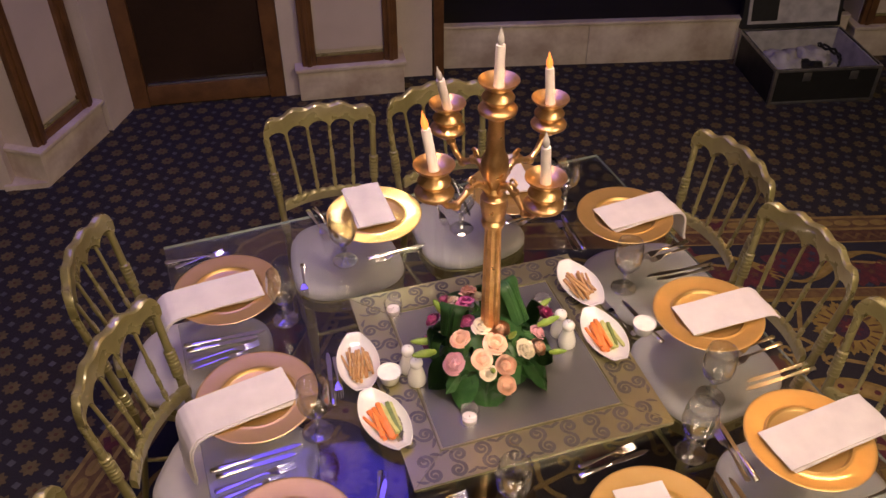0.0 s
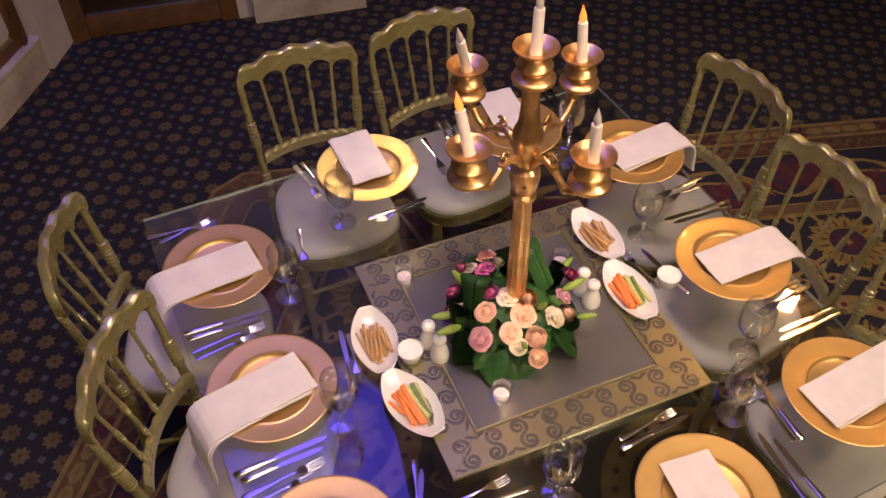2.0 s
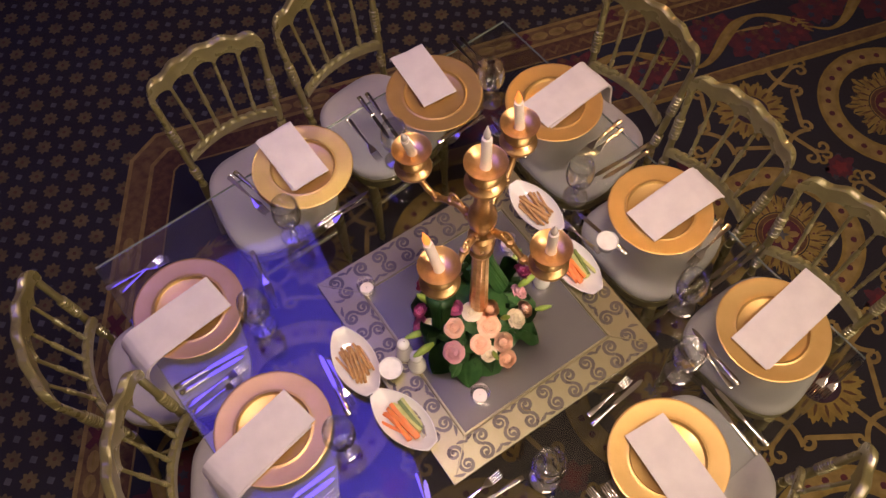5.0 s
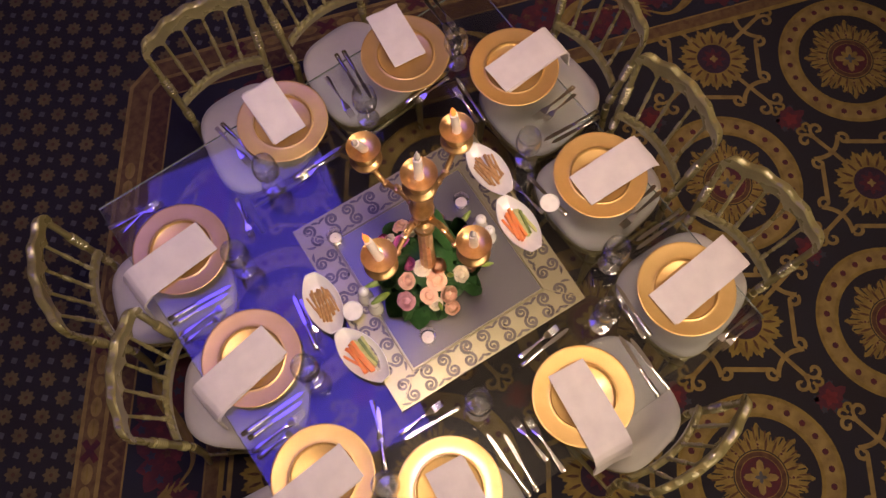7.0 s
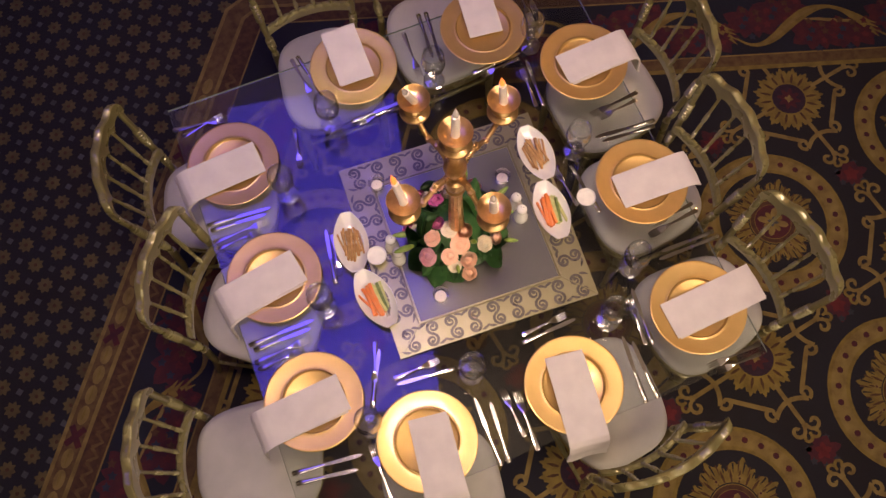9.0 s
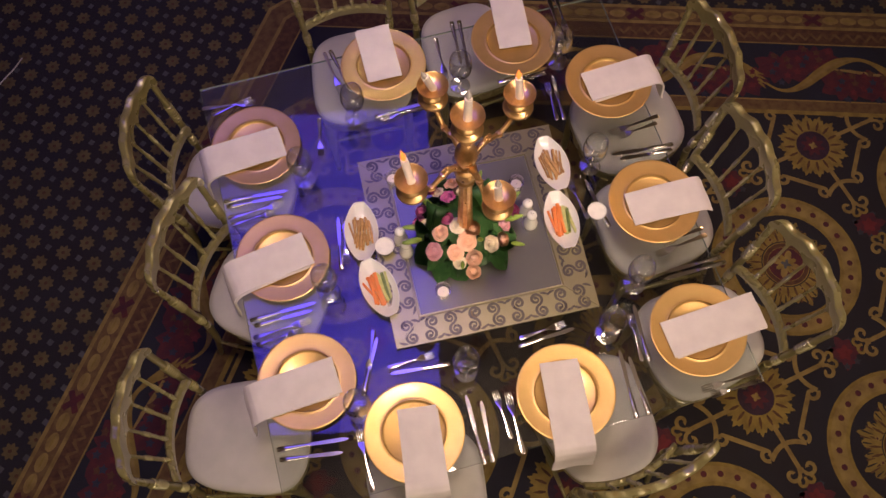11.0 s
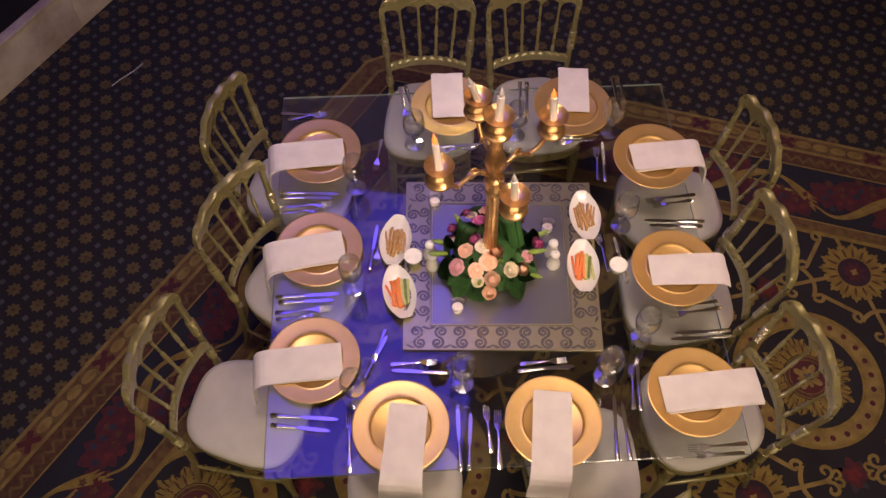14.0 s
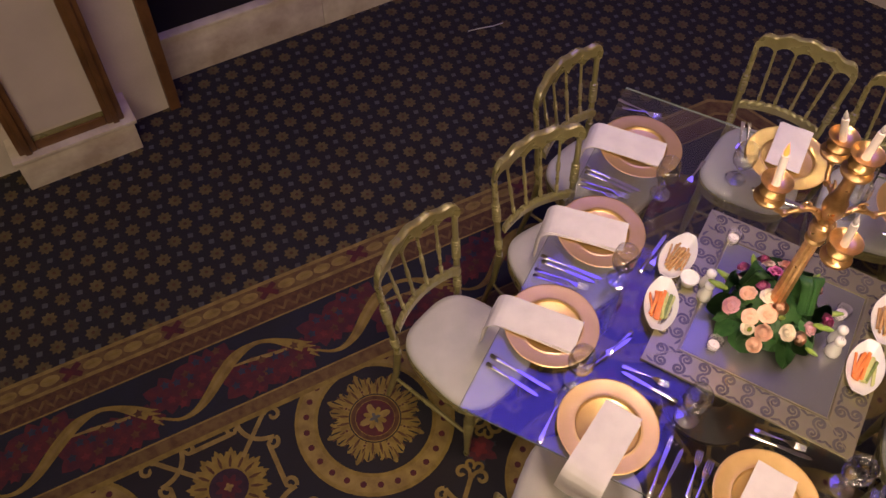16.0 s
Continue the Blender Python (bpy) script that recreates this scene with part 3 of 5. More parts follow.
prism(bm, [(-1.74, 2.545), (-1.526, 2.516), (-1.221, 2.992), (-1.62, 3.25)], 0, 0.03)
whole("plinth_foot", bm, MARBLE, pose(0, 0, 0), "cream marble foot of the corner pillar", "plinth", kind="structure")
panel_pillar("pillar_2", (-1.520, 2.524), (-1.224, 2.986), 0.42, label="cream corner pillar with a walnut-framed fabric panel on marble")
slab("wall_3", (-2.06, 2.60), (-1.70, 2.56), 0.0, 0.3, 0, 4.98, PLASTER, "cream plaster wall by the corner pillar")
slab("wall_4", (-1.20, 3.01), (-1.080, 3.235), 0.0, 0.3, 0, 4.98, PLASTER, "cream plaster reveal beside the dark door")

# dark glazed door
m, n = frame2((-1.078, 3.225), (-0.190, 3.112))
door = thing("door_1", m, "closed dark glazed door in a brown wooden frame", "door", kind="structure")
for a, b in ((0, 0.095), (n - 0.095, n)):
    bm = BM()
    box(bm, a, b, 0, 0.07, 0.0, 2.2, 0.006)
    part("door_stile", bm, WALNUT, door)
bm = BM()
box(bm, 0.0955, n - 0.0955, 0.006, 0.07, 0.01, 0.135, 0.006)
part("bottom_rail", bm, WALNUT, door)
bm = BM()
box(bm, 0.0955, n - 0.0955, 0.006, 0.07, 2.07, 2.2, 0.006)
part("top_rail", bm, WALNUT, door)
bm = BM()
box(bm, 0.105, n - 0.105, 0.012, 0.03, 0.1355, 0.146, 0.003)
part("bead", bm, ALU, door, "pale bead along the lower rail")
bm = BM()
box(bm, 0.0955, n - 0.0955, 0.034, 0.05, 0.1465, 2.069)
part("pane", bm, SMOKED, door, "dark brown glass pane")
slab("wall_5", (-1.078, 3.225), (-0.190, 3.112), 0.0, 0.3, 2.201, 4.98, PLASTER, "cream plaster above the door")
slab("wall_6", (-0.188, 3.112), (0.05, 3.082), 0.0, 0.3, 0, 4.98, PLASTER, "cream plaster strip between door and pillar")
panel_pillar("pillar_3", (-0.115, 3.020), (0.510, 2.940), 0.45)
slab("wall_7", (0.40, 3.16), (0.735, 3.10), 0.0, 0.3, 0, 4.98, PLASTER, "cream plaster strip beside the pillar")
slab("trim_2", (0.738, 3.07), (0.80, 3.06), 0.0, 0.3, 0, 4.98, WALNUT, "walnut corner trim beside the stage", "trim", 0.01)
stage("stage_2", (0.80, 3.17), (3.35, 2.55), 3.0)
panel_pillar("pillar_4", (3.40, 2.52), (4.0, 2.38), 0.45)
for k, (p0, p1, mm) in enumerate((((-5.8, 7.2), (7.3, 7.2), STAGEDARK), ((7.3, 7.2), (7.3, -6.3), PLASTER), ((7.3, -6.3), (-5.8, -6.3), PLASTER), ((-5.8, -6.3), (-5.8, 7.2), STAGEDARK))):
    slab("wall_%d" % (8 + k), p0, p1, 0.0, 0.2, 0, 5.2, mm, "plain outer wall of the hall")
bm = BM()
box(bm, -6, 7.5, -6.5, 7.4, 4.99, 5.2)
whole("ceiling", bm, CEILMAT, pose(0, 0, 0), "plain plaster ceiling of the hall", "ceiling", kind="structure")

# ---- the glass table ----
TZ = 0.755
TABLE = pose(-0.040, 0.038, 0, 0, 0, 2.9)
table = thing("glass_table", TABLE, "large clear glass dining table on a dark wooden pedestal", "table")
bm = BM()
box(bm, -0.812, 0.812, -0.818, 0.818, TZ - 0.012, TZ, 0.003)
for f in bm.faces:
    f.normal_update()
    f.material_index = 1 if abs(f.normal.z) < 0.3 else 0
top = part("tabletop", bm, [TABLEGLASS, GLASSEDGE], table, "clear glass top with polished edges", smooth=0)
top.visible_shadow = False
bm = BM()
prof = [(0.0, 0.0), (0.20, 0.0), (0.205, 0.03), (0.16, 0.05), (0.07, 0.10), (0.05, 0.2), (0.07, 0.36), (0.045, 0.5), (0.06, 0.62), (0.13, 0.70), (0.17, 0.72), (0.17, TZ - 0.0125), (0, TZ - 0.0125)]
lathe(bm, prof, 28)
part("pedestal", bm, DARKWOOD, table)

# ---- gold chairs ----


def beaded(groups, thin, swell, bead, pitch):
    """A turned bar's outline: rows of beads at the given shares of its length, slender shafts between."""
    out = [(0, thin)]
    for k, (start, count) in enumerate(groups):
        if k:
            mid = (out[-1][0] + start) / 2
            out += [(out[-1][0] + 0.03, thin), (mid, swell), (start - 0.02, thin)]
        for c in range(count):
            s0 = start + c * pitch
            out += [(s0, thin), (s0 + pitch * 0.22, bead), (s0 + pitch * 0.70, bead), (s0 + pitch * 0.95, thin)]
    return out + [(1, thin)]


POST = beaded(((0.10, 4), (0.48, 7)), 0.0122, 0.0145, 0.0178, 0.032)
SPIN = beaded(((0.08, 3), (0.44, 5)), 0.0058, 0.0074, 0.0088, 0.034)
LEG = [(0, .010), (.04, .014), (.10, .011), (.45, .017), (.70, .021), (.74, .015), (.77, .022), (.80, .015), (.83, .022), (.88, .018), (1, .019)]
W2, BACK, TOPZ = 0.208, -0.245, 0.936


def crest_line(s):
    return W2 * s, BACK - 0.045 * (1 - s * s)


def rail_line(s):
    return 0.172 * s, BACK + 0.055 - 0.040 * (1 - s * s)


def build_chair(m):
    ch = thing("banquet_chair", m, "gold lacquered wooden chair with spindle back and cream seat", "chair", "chairs round the glass table")
    # seat outline, front towards +y
    def outline(w):
        pts = []
        for k in range(40):
            a = 2 * math.pi * k / 40
            ca, sa = math.cos(a), math.sin(a)
            x = math.copysign(abs(ca) ** 0.60, ca)
            y = math.copysign(abs(sa) ** 0.60, sa)
            pts.append((x * (0.196 + 0.024 * y) * w, y * 0.210 * w + 0.018 * (1 - x * x) * (y > 0)))
        return pts
    bm = BM()
    prism(bm, outline(1.0), 0.395, 0.440)
    prism(bm, outline(1.03), 0.4405, 0.450)
    part("seat_frame", bm, CHAIRGOLD, ch)
    bm = BM()
    rings = []
    for w, z in ((0.99, 0.4505), (1.02, 0.458), (1.02, 0.470), (0.985, 0.482), (0.90, 0.489), (0.6, 0.494), (0.25, 0.496)):
        rings.append([bm.verts.new((x, y, z)) for x, y in outline(w)])
    for a, b in zip(rings, rings[1:]):
        for k in range(40):
            bm.faces.new((a[k], a[(k + 1) % 40], b[(k + 1) % 40], b[k]))
    bm.faces.new(rings[-1])
    bm.faces.new(rings[0][::-1])
    part("seat_cushion", bm, CUSHION, ch, "cream cloth seat cushion")
    for w in (1, -1):
        bm = BM()
        tube(bm, [(0.185 * w, BACK + 0.00, 0.0), (0.178 * w, BACK + 0.045, 0.25), (0.176 * w, BACK + 0.055, 0.44)], [0.011, 0.014, 0.016], 10)
        part("back_leg", bm, CHAIRGOLD, ch)
        bm = BM()
        x1, y1 = crest_line(0.965 * w)
        turned(bm, (0.176 * w, BACK + 0.055, 0.435), (x1, y1, 0.875), POST)
        part("back_post", bm, CHAIRGOLD, ch)
        bm = BM()
        turned(bm, (0.172 * w, 0.172, 0.0), (0.172 * w, 0.165, 0.40), LEG)
        part("front_leg", bm, CHAIRGOLD, ch)
        bm = BM()
        turned(bm, (0.180 * w, BACK + 0.040, 0.20), (0.172 * w, 0.168, 0.20), [(0, .007), (.4, .009), (.46, .012), (.5, .009), (.54, .012), (.6, .009), (1, .007)])
        part("side_stretcher", bm, CHAIRGOLD, ch)
    bm = BM()
    turned(bm, (-0.172, 0.168, 0.25), (0.172, 0.168, 0.25), [(0, .007), (.4, .009), (.46, .012), (.5, .009), (.54, .012), (.6, .009), (1, .007)])
    part("front_stretcher", bm, CHAIRGOLD, ch)
    # crest rail with a stepped, waved top and five arches below
    bm = BM()
    n = 60
    rows = []
    for k in range(n + 1):
        s = -1 + 2 * k / n
        x, y = crest_line(s)
        a = abs(s)
        top = TOPZ + 0.030 * (1 - a ** 2.2) + 0.0095 * math.cos(a * 4.6 * math.pi) * (0.45 + 0.55 * a)
        if a > 0.93:
            top -= 0.022 * ((a - 0.93) / 0.07) ** 2
        arch = abs(math.sin(math.pi * (s + 1) / 2 * 5)) ** 0.55
        low = 0.858 + 0.034 * arch + 0.012 * (1 - a * a)
        if a > 0.93:
            low = 0.862 + 0.012 * ((a - 0.93) / 0.07) ** 2
        nx, ny = -0.09 * s / W2 * 0.5, -1
        q = math.hypot(nx, ny)
        nx, ny = nx / q * 0.0145, ny / q * 0.0145
        tb = 0.005
        rows.append([bm.verts.new(p) for p in ((x + nx, y + ny, low), (x + nx, y + ny, top - tb), (x + nx * .6, y + ny * .6, top), (x - nx * .6, y - ny * .6, top), (x - nx, y - ny, top - tb), (x - nx, y - ny, low))])
    for a, b in zip(rows, rows[1:]):
        for k in range(6):
            bm.faces.new((a[k], a[(k + 1) % 6], b[(k + 1) % 6], b[k]))
    bm.faces.new(rows[0])
    bm.faces.new(rows[-1][::-1])
    part("crest_rail", bm, CHAIRGOLD, ch, "waved gold crest rail with five arches")
    bm = BM()
    rows = []
    for k in range(81):
        s = -1 + 2 * k / 80
        x, y = rail_line(s)
        w = 0.0065 * abs(math.sin(s * 5 * math.pi))
        rows.append([bm.verts.new(p) for p in ((x, y - 0.012, 0.592), (x, y - 0.012, 0.620 + w), (x, y - 0.006, 0.627 + w), (x, y + 0.006, 0.627 + w), (x, y + 0.012, 0.620 + w), (x, y + 0.012, 0.592))])
    for a, b in zip(rows, rows[1:]):
        for k in range(6):
            bm.faces.new((a[k], a[(k + 1) % 6], b[(k + 1) % 6], b[k]))
    bm.faces.new(rows[0])
    bm.faces.new(rows[-1][::-1])
    part("lower_back_rail", bm, CHAIRGOLD, ch)
    for k in range(4):
        s = -0.6 + 0.4 * k
        x0, y0 = rail_line(s)
        x1, y1 = crest_line(s)
        bm = BM()
        turned(bm, (x0, y0, 0.62), (x1, y1, 0.878), SPIN, 8)
        part("spindle", bm, CHAIRGOLD, ch)
    return ch


def chair_pose(a, b):
    """From the two ends of the crest, seen from the seat's rear, first the sitter's left end."""
    ang = math.atan2(b[1] - a[1], b[0] - a[0])
    cx, cy = (a[0] + b[0]) / 2, (a[1] + b[1]) / 2
    return pose(cx + BACK * math.sin(ang), cy - BACK * math.cos(ang), 0, 0, 0, math.degrees(ang))


CHAIRS = [((-1.030, 0.808), (-1.135, 0.378)), ((-0.908, 0.356), (-1.112, -0.025)), ((-1.151, -0.219), (-1.235, -0.627)),
          ((1.038, 0.259), (1.001, 0.687)), ((0.998, -0.200), (0.975, 0.230)), ((1.041, -0.667), (0.975, -0.240)),
          ((-0.56, -1.075), (-0.15, -1.075)), ((0.125, -0.981), (0.547, -0.909)), ((-0.066, 1.186), (-0.493, 1.180)), ((0.389, 1.237), (-0.017, 1.188))]
chair = build_chair(chair_pose(*CHAIRS[0]))
for a, b in CHAIRS[1:]:
    copy_thing(chair, chair_pose(a, b))

# ---- plates ----
PLATES = {"L1": (-0.713, 0.514), "L2": (-0.685, 0.050), "L3": (-0.674, -0.403), "N1": (-0.362, -0.646), "N2": (0.153, -0.630),
          "R3": (0.649, -0.523), "R2": (0.652, -0.032), "R1": (0.640, 0.490), "F1": (-0.184, 0.755), "F2": (0.333, 0.755)}
bm = BM()
lathe(bm, [(0, 0.001), (0.09, 0.0), (0.10, 0.003), (0.155, 0.0165), (0.1635, 0.0190), (0.1645, 0.0203), (0.163, 0.0215), (0.157, 0.0205), (0.114, 0.0158), (0.110, 0.0160), (0.1075, 0.0175), (0.105, 0.0172), (0.101, 0.0085), (0.098, 0.0070), (0, 0.0062)], 72)
plate_mesh = finish(bm, "charger_plate", PLATEGOLD, 50)
for k, (x, y) in PLATES.items():
    ob = new("charger_plate", plate_mesh)
    ob.matrix_basis = pose(x, y, TZ + 0.0005, 0, 0, 37 * x * 10)
    tagged(ob, "round brushed gold charger plate with a raised inner ring", "plate", "charger plates")

# ---- napkins: folded strips laid over the plates, some hanging over the table's edge ----


def napkin(inner, outer, rim, hang, width, seed, label):
    rnd = random.Random(seed)
    ix, iy = inner
    d = Vector((outer[0] - ix, outer[1] - iy)).normalized()
    q = Vector((-d.y, d.x))
    # along the strip: distance and height above the table
    def path(layer):
        short = 0.0 if layer else 0.012
        pts = [(short, 0.026 - 0.008 * (1 - layer)), (rim * 0.5, 0.0285), (rim - 0.02, 0.0295), (rim, 0.0285)]
        if hang > 0.09:
            pts += [(rim + 0.018, 0.023), (rim + 0.034, 0.010), (rim + 0.045, -0.012), (rim + 0.050, -0.04), (rim + 0.053, 0.04 - hang + 0.0), (rim + 0.060, 0.018 - hang)]
        else:
            pts += [(rim + hang * 0.4, 0.0255), (rim + hang * 0.8, 0.019), (rim + hang, 0.014)]
        return pts
    bm = BM()
    for layer in (0, 1):
        off = (1 - layer) * 0.0045 * rnd.choice((1, -1))
        th = 0.0035
        pts = path(layer)
        fine = []
        for (a, za), (b, zb) in zip(pts, pts[1:]):
            for k in range(4):
                fine.append((a + (b - a) * k / 4, za + (zb - za) * k / 4))
        fine.append(pts[-1])
        rows = []
        nw = 8
        skew = rnd.uniform(-0.01, 0.01)
        for i, (s, z) in enumerate(fine):
            s2, z2 = fine[min(i + 1, len(fine) - 1)]
            s1, z1 = fine[max(i - 1, 0)]
            t = Vector((s2 - s1, z2 - z1)).normalized()
            nrm = Vector((-t.y, t.x))
            row = []
            for side in (1, 0):
                rr = []
                for k in range(nw + 1):
                    v = (k / nw - 0.5) * (width + (0.012 * i / len(fine) if hang > 0.09 else 0))
                    wave = 0.0012 * math.sin(9 * v / width + seed + 3 * i / len(fine)) + (0.010 * math.sin(7 * v / width + seed) * max(0, i / len(fine) - 0.6) if hang > 0.09 else 0)
                    thick = th * side - (0 if layer else th) + wave
                    ss, zz = s + nrm.x * thick, z + nrm.y * thick
                    vv = v + off + skew * i / len(fine)
                    rr.append(bm.verts.new((ix + d.x * ss + q.x * vv, iy + d.y * ss + q.y * vv, TZ + zz)))
                row.append(rr)
            rows.append(row)
        for a, b in zip(rows, rows[1:]):
            for k in range(nw):
                bm.faces.new((a[0][k], a[0][k + 1], b[0][k + 1], b[0][k]))
                bm.faces.new((a[1][k + 1], a[1][k], b[1][k], b[1][k + 1]))
            bm.faces.new((a[0][0], b[0][0], b[1][0], a[1][0]))
            bm.faces.new((a[0][nw], a[1][nw], b[1][nw], b[0][nw]))
        for r in (rows[0], rows[-1]):
            for k in range(nw):
                bm.faces.new((r[0][k], r[0][k + 1], r[1][k + 1], r[1][k]))
    whole("napkin", bm, NAPKIN, pose(0, 0, 0), label, "napkin", "napkins on the plates", smooth=50)


HANGS = "white linen napkin folded in a strip, hanging over the table edge"
FLATN = "white linen napkin folded in a strip across the gold plate"
NAPKINS = [((-0.615, 0.506), (-0.894, 0.468), 0.262, 0.15, HANGS), ((-0.592, 0.063), (-0.849, 0.006), 0.258, 0.15, HANGS), ((-0.572, -0.406), (-0.844, -0.438), 0.266, 0.14, HANGS),
           ((-0.338, -0.572), (-0.363, -0.868), 0.238, 0.11, HANGS), ((0.155, -0.526), (0.127, -0.869), 0.268, 0.12, HANGS), ((0.532, -0.539), (0.874, -0.506), 0.282, 0.065, FLATN),
           ((0.553, -0.049), (0.824, -0.042), 0.262, 0.03, FLATN), ((0.548, 0.476), (0.820, 0.500), 0.256, 0.12, HANGS), ((-0.188, 0.684), (-0.198, 0.935), 0.235, 0.012, FLATN), ((0.332, 0.715), (0.348, 0.966), 0.235, 0.012, FLATN)]
for k, (a, b, rim, hang, lab) in enumerate(NAPKINS):
    napkin(a, b, rim, hang, 0.128, k, lab)

# ---- cutlery ----


def fork_mesh(n):
    bm = BM()
    k = n / 0.20
    rows = []
    for y, w, z in ((0, .004, .003), (.004, .0085, .0035), (.03, .0075, .004), (.07, .0045, .005), (.105, .0030, .008), (.125, .0035, .009), (.137, .0085, .007), (.15, .0125, .004), (.158, .0125, .003)):
        rows.append([bm.verts.new((sx * w * k ** .5, y * k, z + dz)) for sx, dz in ((-1, -.0006), (-1, .0006), (0, .0016), (1, .0006), (1, -.0006), (0, -.0012))])
    for a, b in zip(rows, rows[1:]):
        for i in range(6):
            bm.faces.new((a[i], a[(i + 1) % 6], b[(i + 1) % 6], b[i]))
    bm.faces.new(rows[0])
    bm.faces.new(rows[-1][::-1])
    for i in range(4):
        x = (-0.0102 + 0.0068 * i) * k ** .5
        tube(bm, [(x, .157 * k, .003), (x, .178 * k, .0030), (x * 0.96, .2 * k, .0065)], [.0021, .0019, .0010], 6, 0.55)
    return finish(bm, "fork", STEEL, 50)


def knife_mesh(n):
    bm = BM()
    k = n / 0.23
    tube(bm, [(0, 0, .0045), (0, .003 * k, .0045), (0, .03 * k, .0048), (0, .07 * k, .0045), (0, .098 * k, .0042), (0, .104 * k, .004)], [.004, .0085, .0085, .0065, .0052, .006], 10, 0.5)
    pts = [(-.0055, .104), (-.0055, .19), (-.0045, .212), (-.001, .226), (.003, .23), (.0075, .215), (.0088, .19), (.0075, .15), (.0058, .115), (.005, .104)]
    prism(bm, [(x, y * k) for x, y in pts], .0028, .0045)
    return finish(bm, "knife", STEEL, 50)


CUT = {"fork": (fork_mesh(0.205), "polished steel dinner fork lying on the glass", 0.205), "small_fork": (fork_mesh(0.165), "small polished steel dessert fork on the glass", 0.165),
       "knife": (knife_mesh(0.235), "polished steel dinner knife lying on the glass", 0.235), "small_knife": (knife_mesh(0.205), "polished steel side knife lying on the glass", 0.205)}
# kind, handle end, tip
LAID = [("knife", (-0.862, 0.318), (-0.626, 0.313)), ("small_knife", (-0.855, 0.294), (-0.64, 0.294)), ("fork", (-0.855, 0.250), (-0.657, 0.264)), ("small_fork", (-0.850, 0.222), (-0.67, 0.238)),
        ("fork", (-0.893, 0.724), (-0.70, 0.708)), ("small_fork", (-0.862, 0.688), (-0.72, 0.722)), ("small_fork", (-0.467, 0.585), (-0.487, 0.424)),
        ("knife", (-0.832, -0.150), (-0.600, -0.133)), ("small_knife", (-0.820, -0.172), (-0.61, -0.158)), ("fork", (-0.828, -0.214), (-0.625, -0.193)), ("small_fork", (-0.822, -0.240), (-0.66, -0.222)),
        ("small_knife", (-0.492, -0.036), (-0.470, 0.175)), ("small_fork", (-0.453, 0.145), (-0.473, -0.034)),
        ("knife", (-0.807, -0.602), (-0.566, -0.616)), ("small_knife", (-0.803, -0.636), (-0.598, -0.656)), ("small_knife", (-0.502, -0.490), (-0.412, -0.285)), ("small_fork", (-0.424, -0.275), (-0.478, -0.437)),
        ("fork", (-0.529, -0.800), (-0.537, -0.598)), ("small_fork", (-0.405, -0.416), (-0.226, -0.405)), ("small_knife", (-0.196, -0.448), (-0.404, -0.440)), ("knife", (-0.162, -0.797), (-0.172, -0.558)), ("small_knife", (-0.134, -0.797), (-0.127, -0.593)),
        ("small_fork", (-0.058, -0.735), (-0.075, -0.560)), ("fork", (-0.032, -0.791), (-0.034, -0.583)), ("knife", (0.358, -0.763), (0.369, -0.530)), ("small_knife", (0.401, -0.762), (0.394, -0.563)), ("small_fork", (0.053, -0.416), (0.244, -0.396)), ("small_knife", (0.041, -0.442), (0.251, -0.420)),
        ("small_fork", (0.435, -0.583), (0.445, -0.398)), ("small_knife", (0.457, -0.590), (0.464, -0.390)), ("fork", (0.800, -0.703), (0.590, -0.722)), ("small_fork", (0.785, -0.735), (0.61, -0.745)),
        ("fork", (0.800, -0.193), (0.598, -0.228)), ("small_fork", (0.795, -0.165), (0.63, -0.195)), ("knife", (0.831, -0.307), (0.596, -0.322)), ("small_knife", (0.820, -0.285), (0.616, -0.298)), ("small_fork", (0.405, -0.04), (0.380, 0.120)), ("small_knife", (0.470, -0.09), (0.440, 0.100)),
        ("fork", (0.785, 0.310), (0.590, 0.278)), ("small_fork", (0.770, 0.282), (0.61, 0.255)), ("knife", (0.800, 0.182), (0.567, 0.186)), ("small_knife", (0.790, 0.160), (0.585, 0.163)), ("small_fork", (0.408, 0.378), (0.414, 0.575)), ("small_knife", (0.434, 0.370), (0.440, 0.578)),
        ("fork", (-0.398, 0.872), (-0.356, 0.640)), ("small_knife", (-0.374, 0.876), (-0.325, 0.668)), ("small_knife", (-0.261, 0.543), (-0.060, 0.562)), ("small_fork", (-0.075, 0.540), (-0.25, 0.528)),
        ("fork", (0.040, 0.840), (0.040, 0.640)), ("knife", (0.149, 0.900), (0.137, 0.668)), ("small_knife", (0.119, 0.902), (0.113, 0.68)), ("small_knife", (0.230, 0.586), (0.430, 0.612)), ("small_fork", (0.420, 0.590), (0.26, 0.568)), ("fork", (0.525, 0.922), (0.520, 0.72)), ("small_fork", (0.555, 0.920), (0.551, 0.75))]
for kind, a, b in LAID:
    me, lab, n = CUT[kind]
    ob = new(kind.replace("small_", "dessert_"), me)
    ob.matrix_basis = pose(a[0], a[1], TZ - 0.0005, 0, 0, math.degrees(math.atan2(b[1] - a[1], b[0] - a[0])) - 90)
    tagged(ob, lab, "cutlery", "cutlery on the glass table")

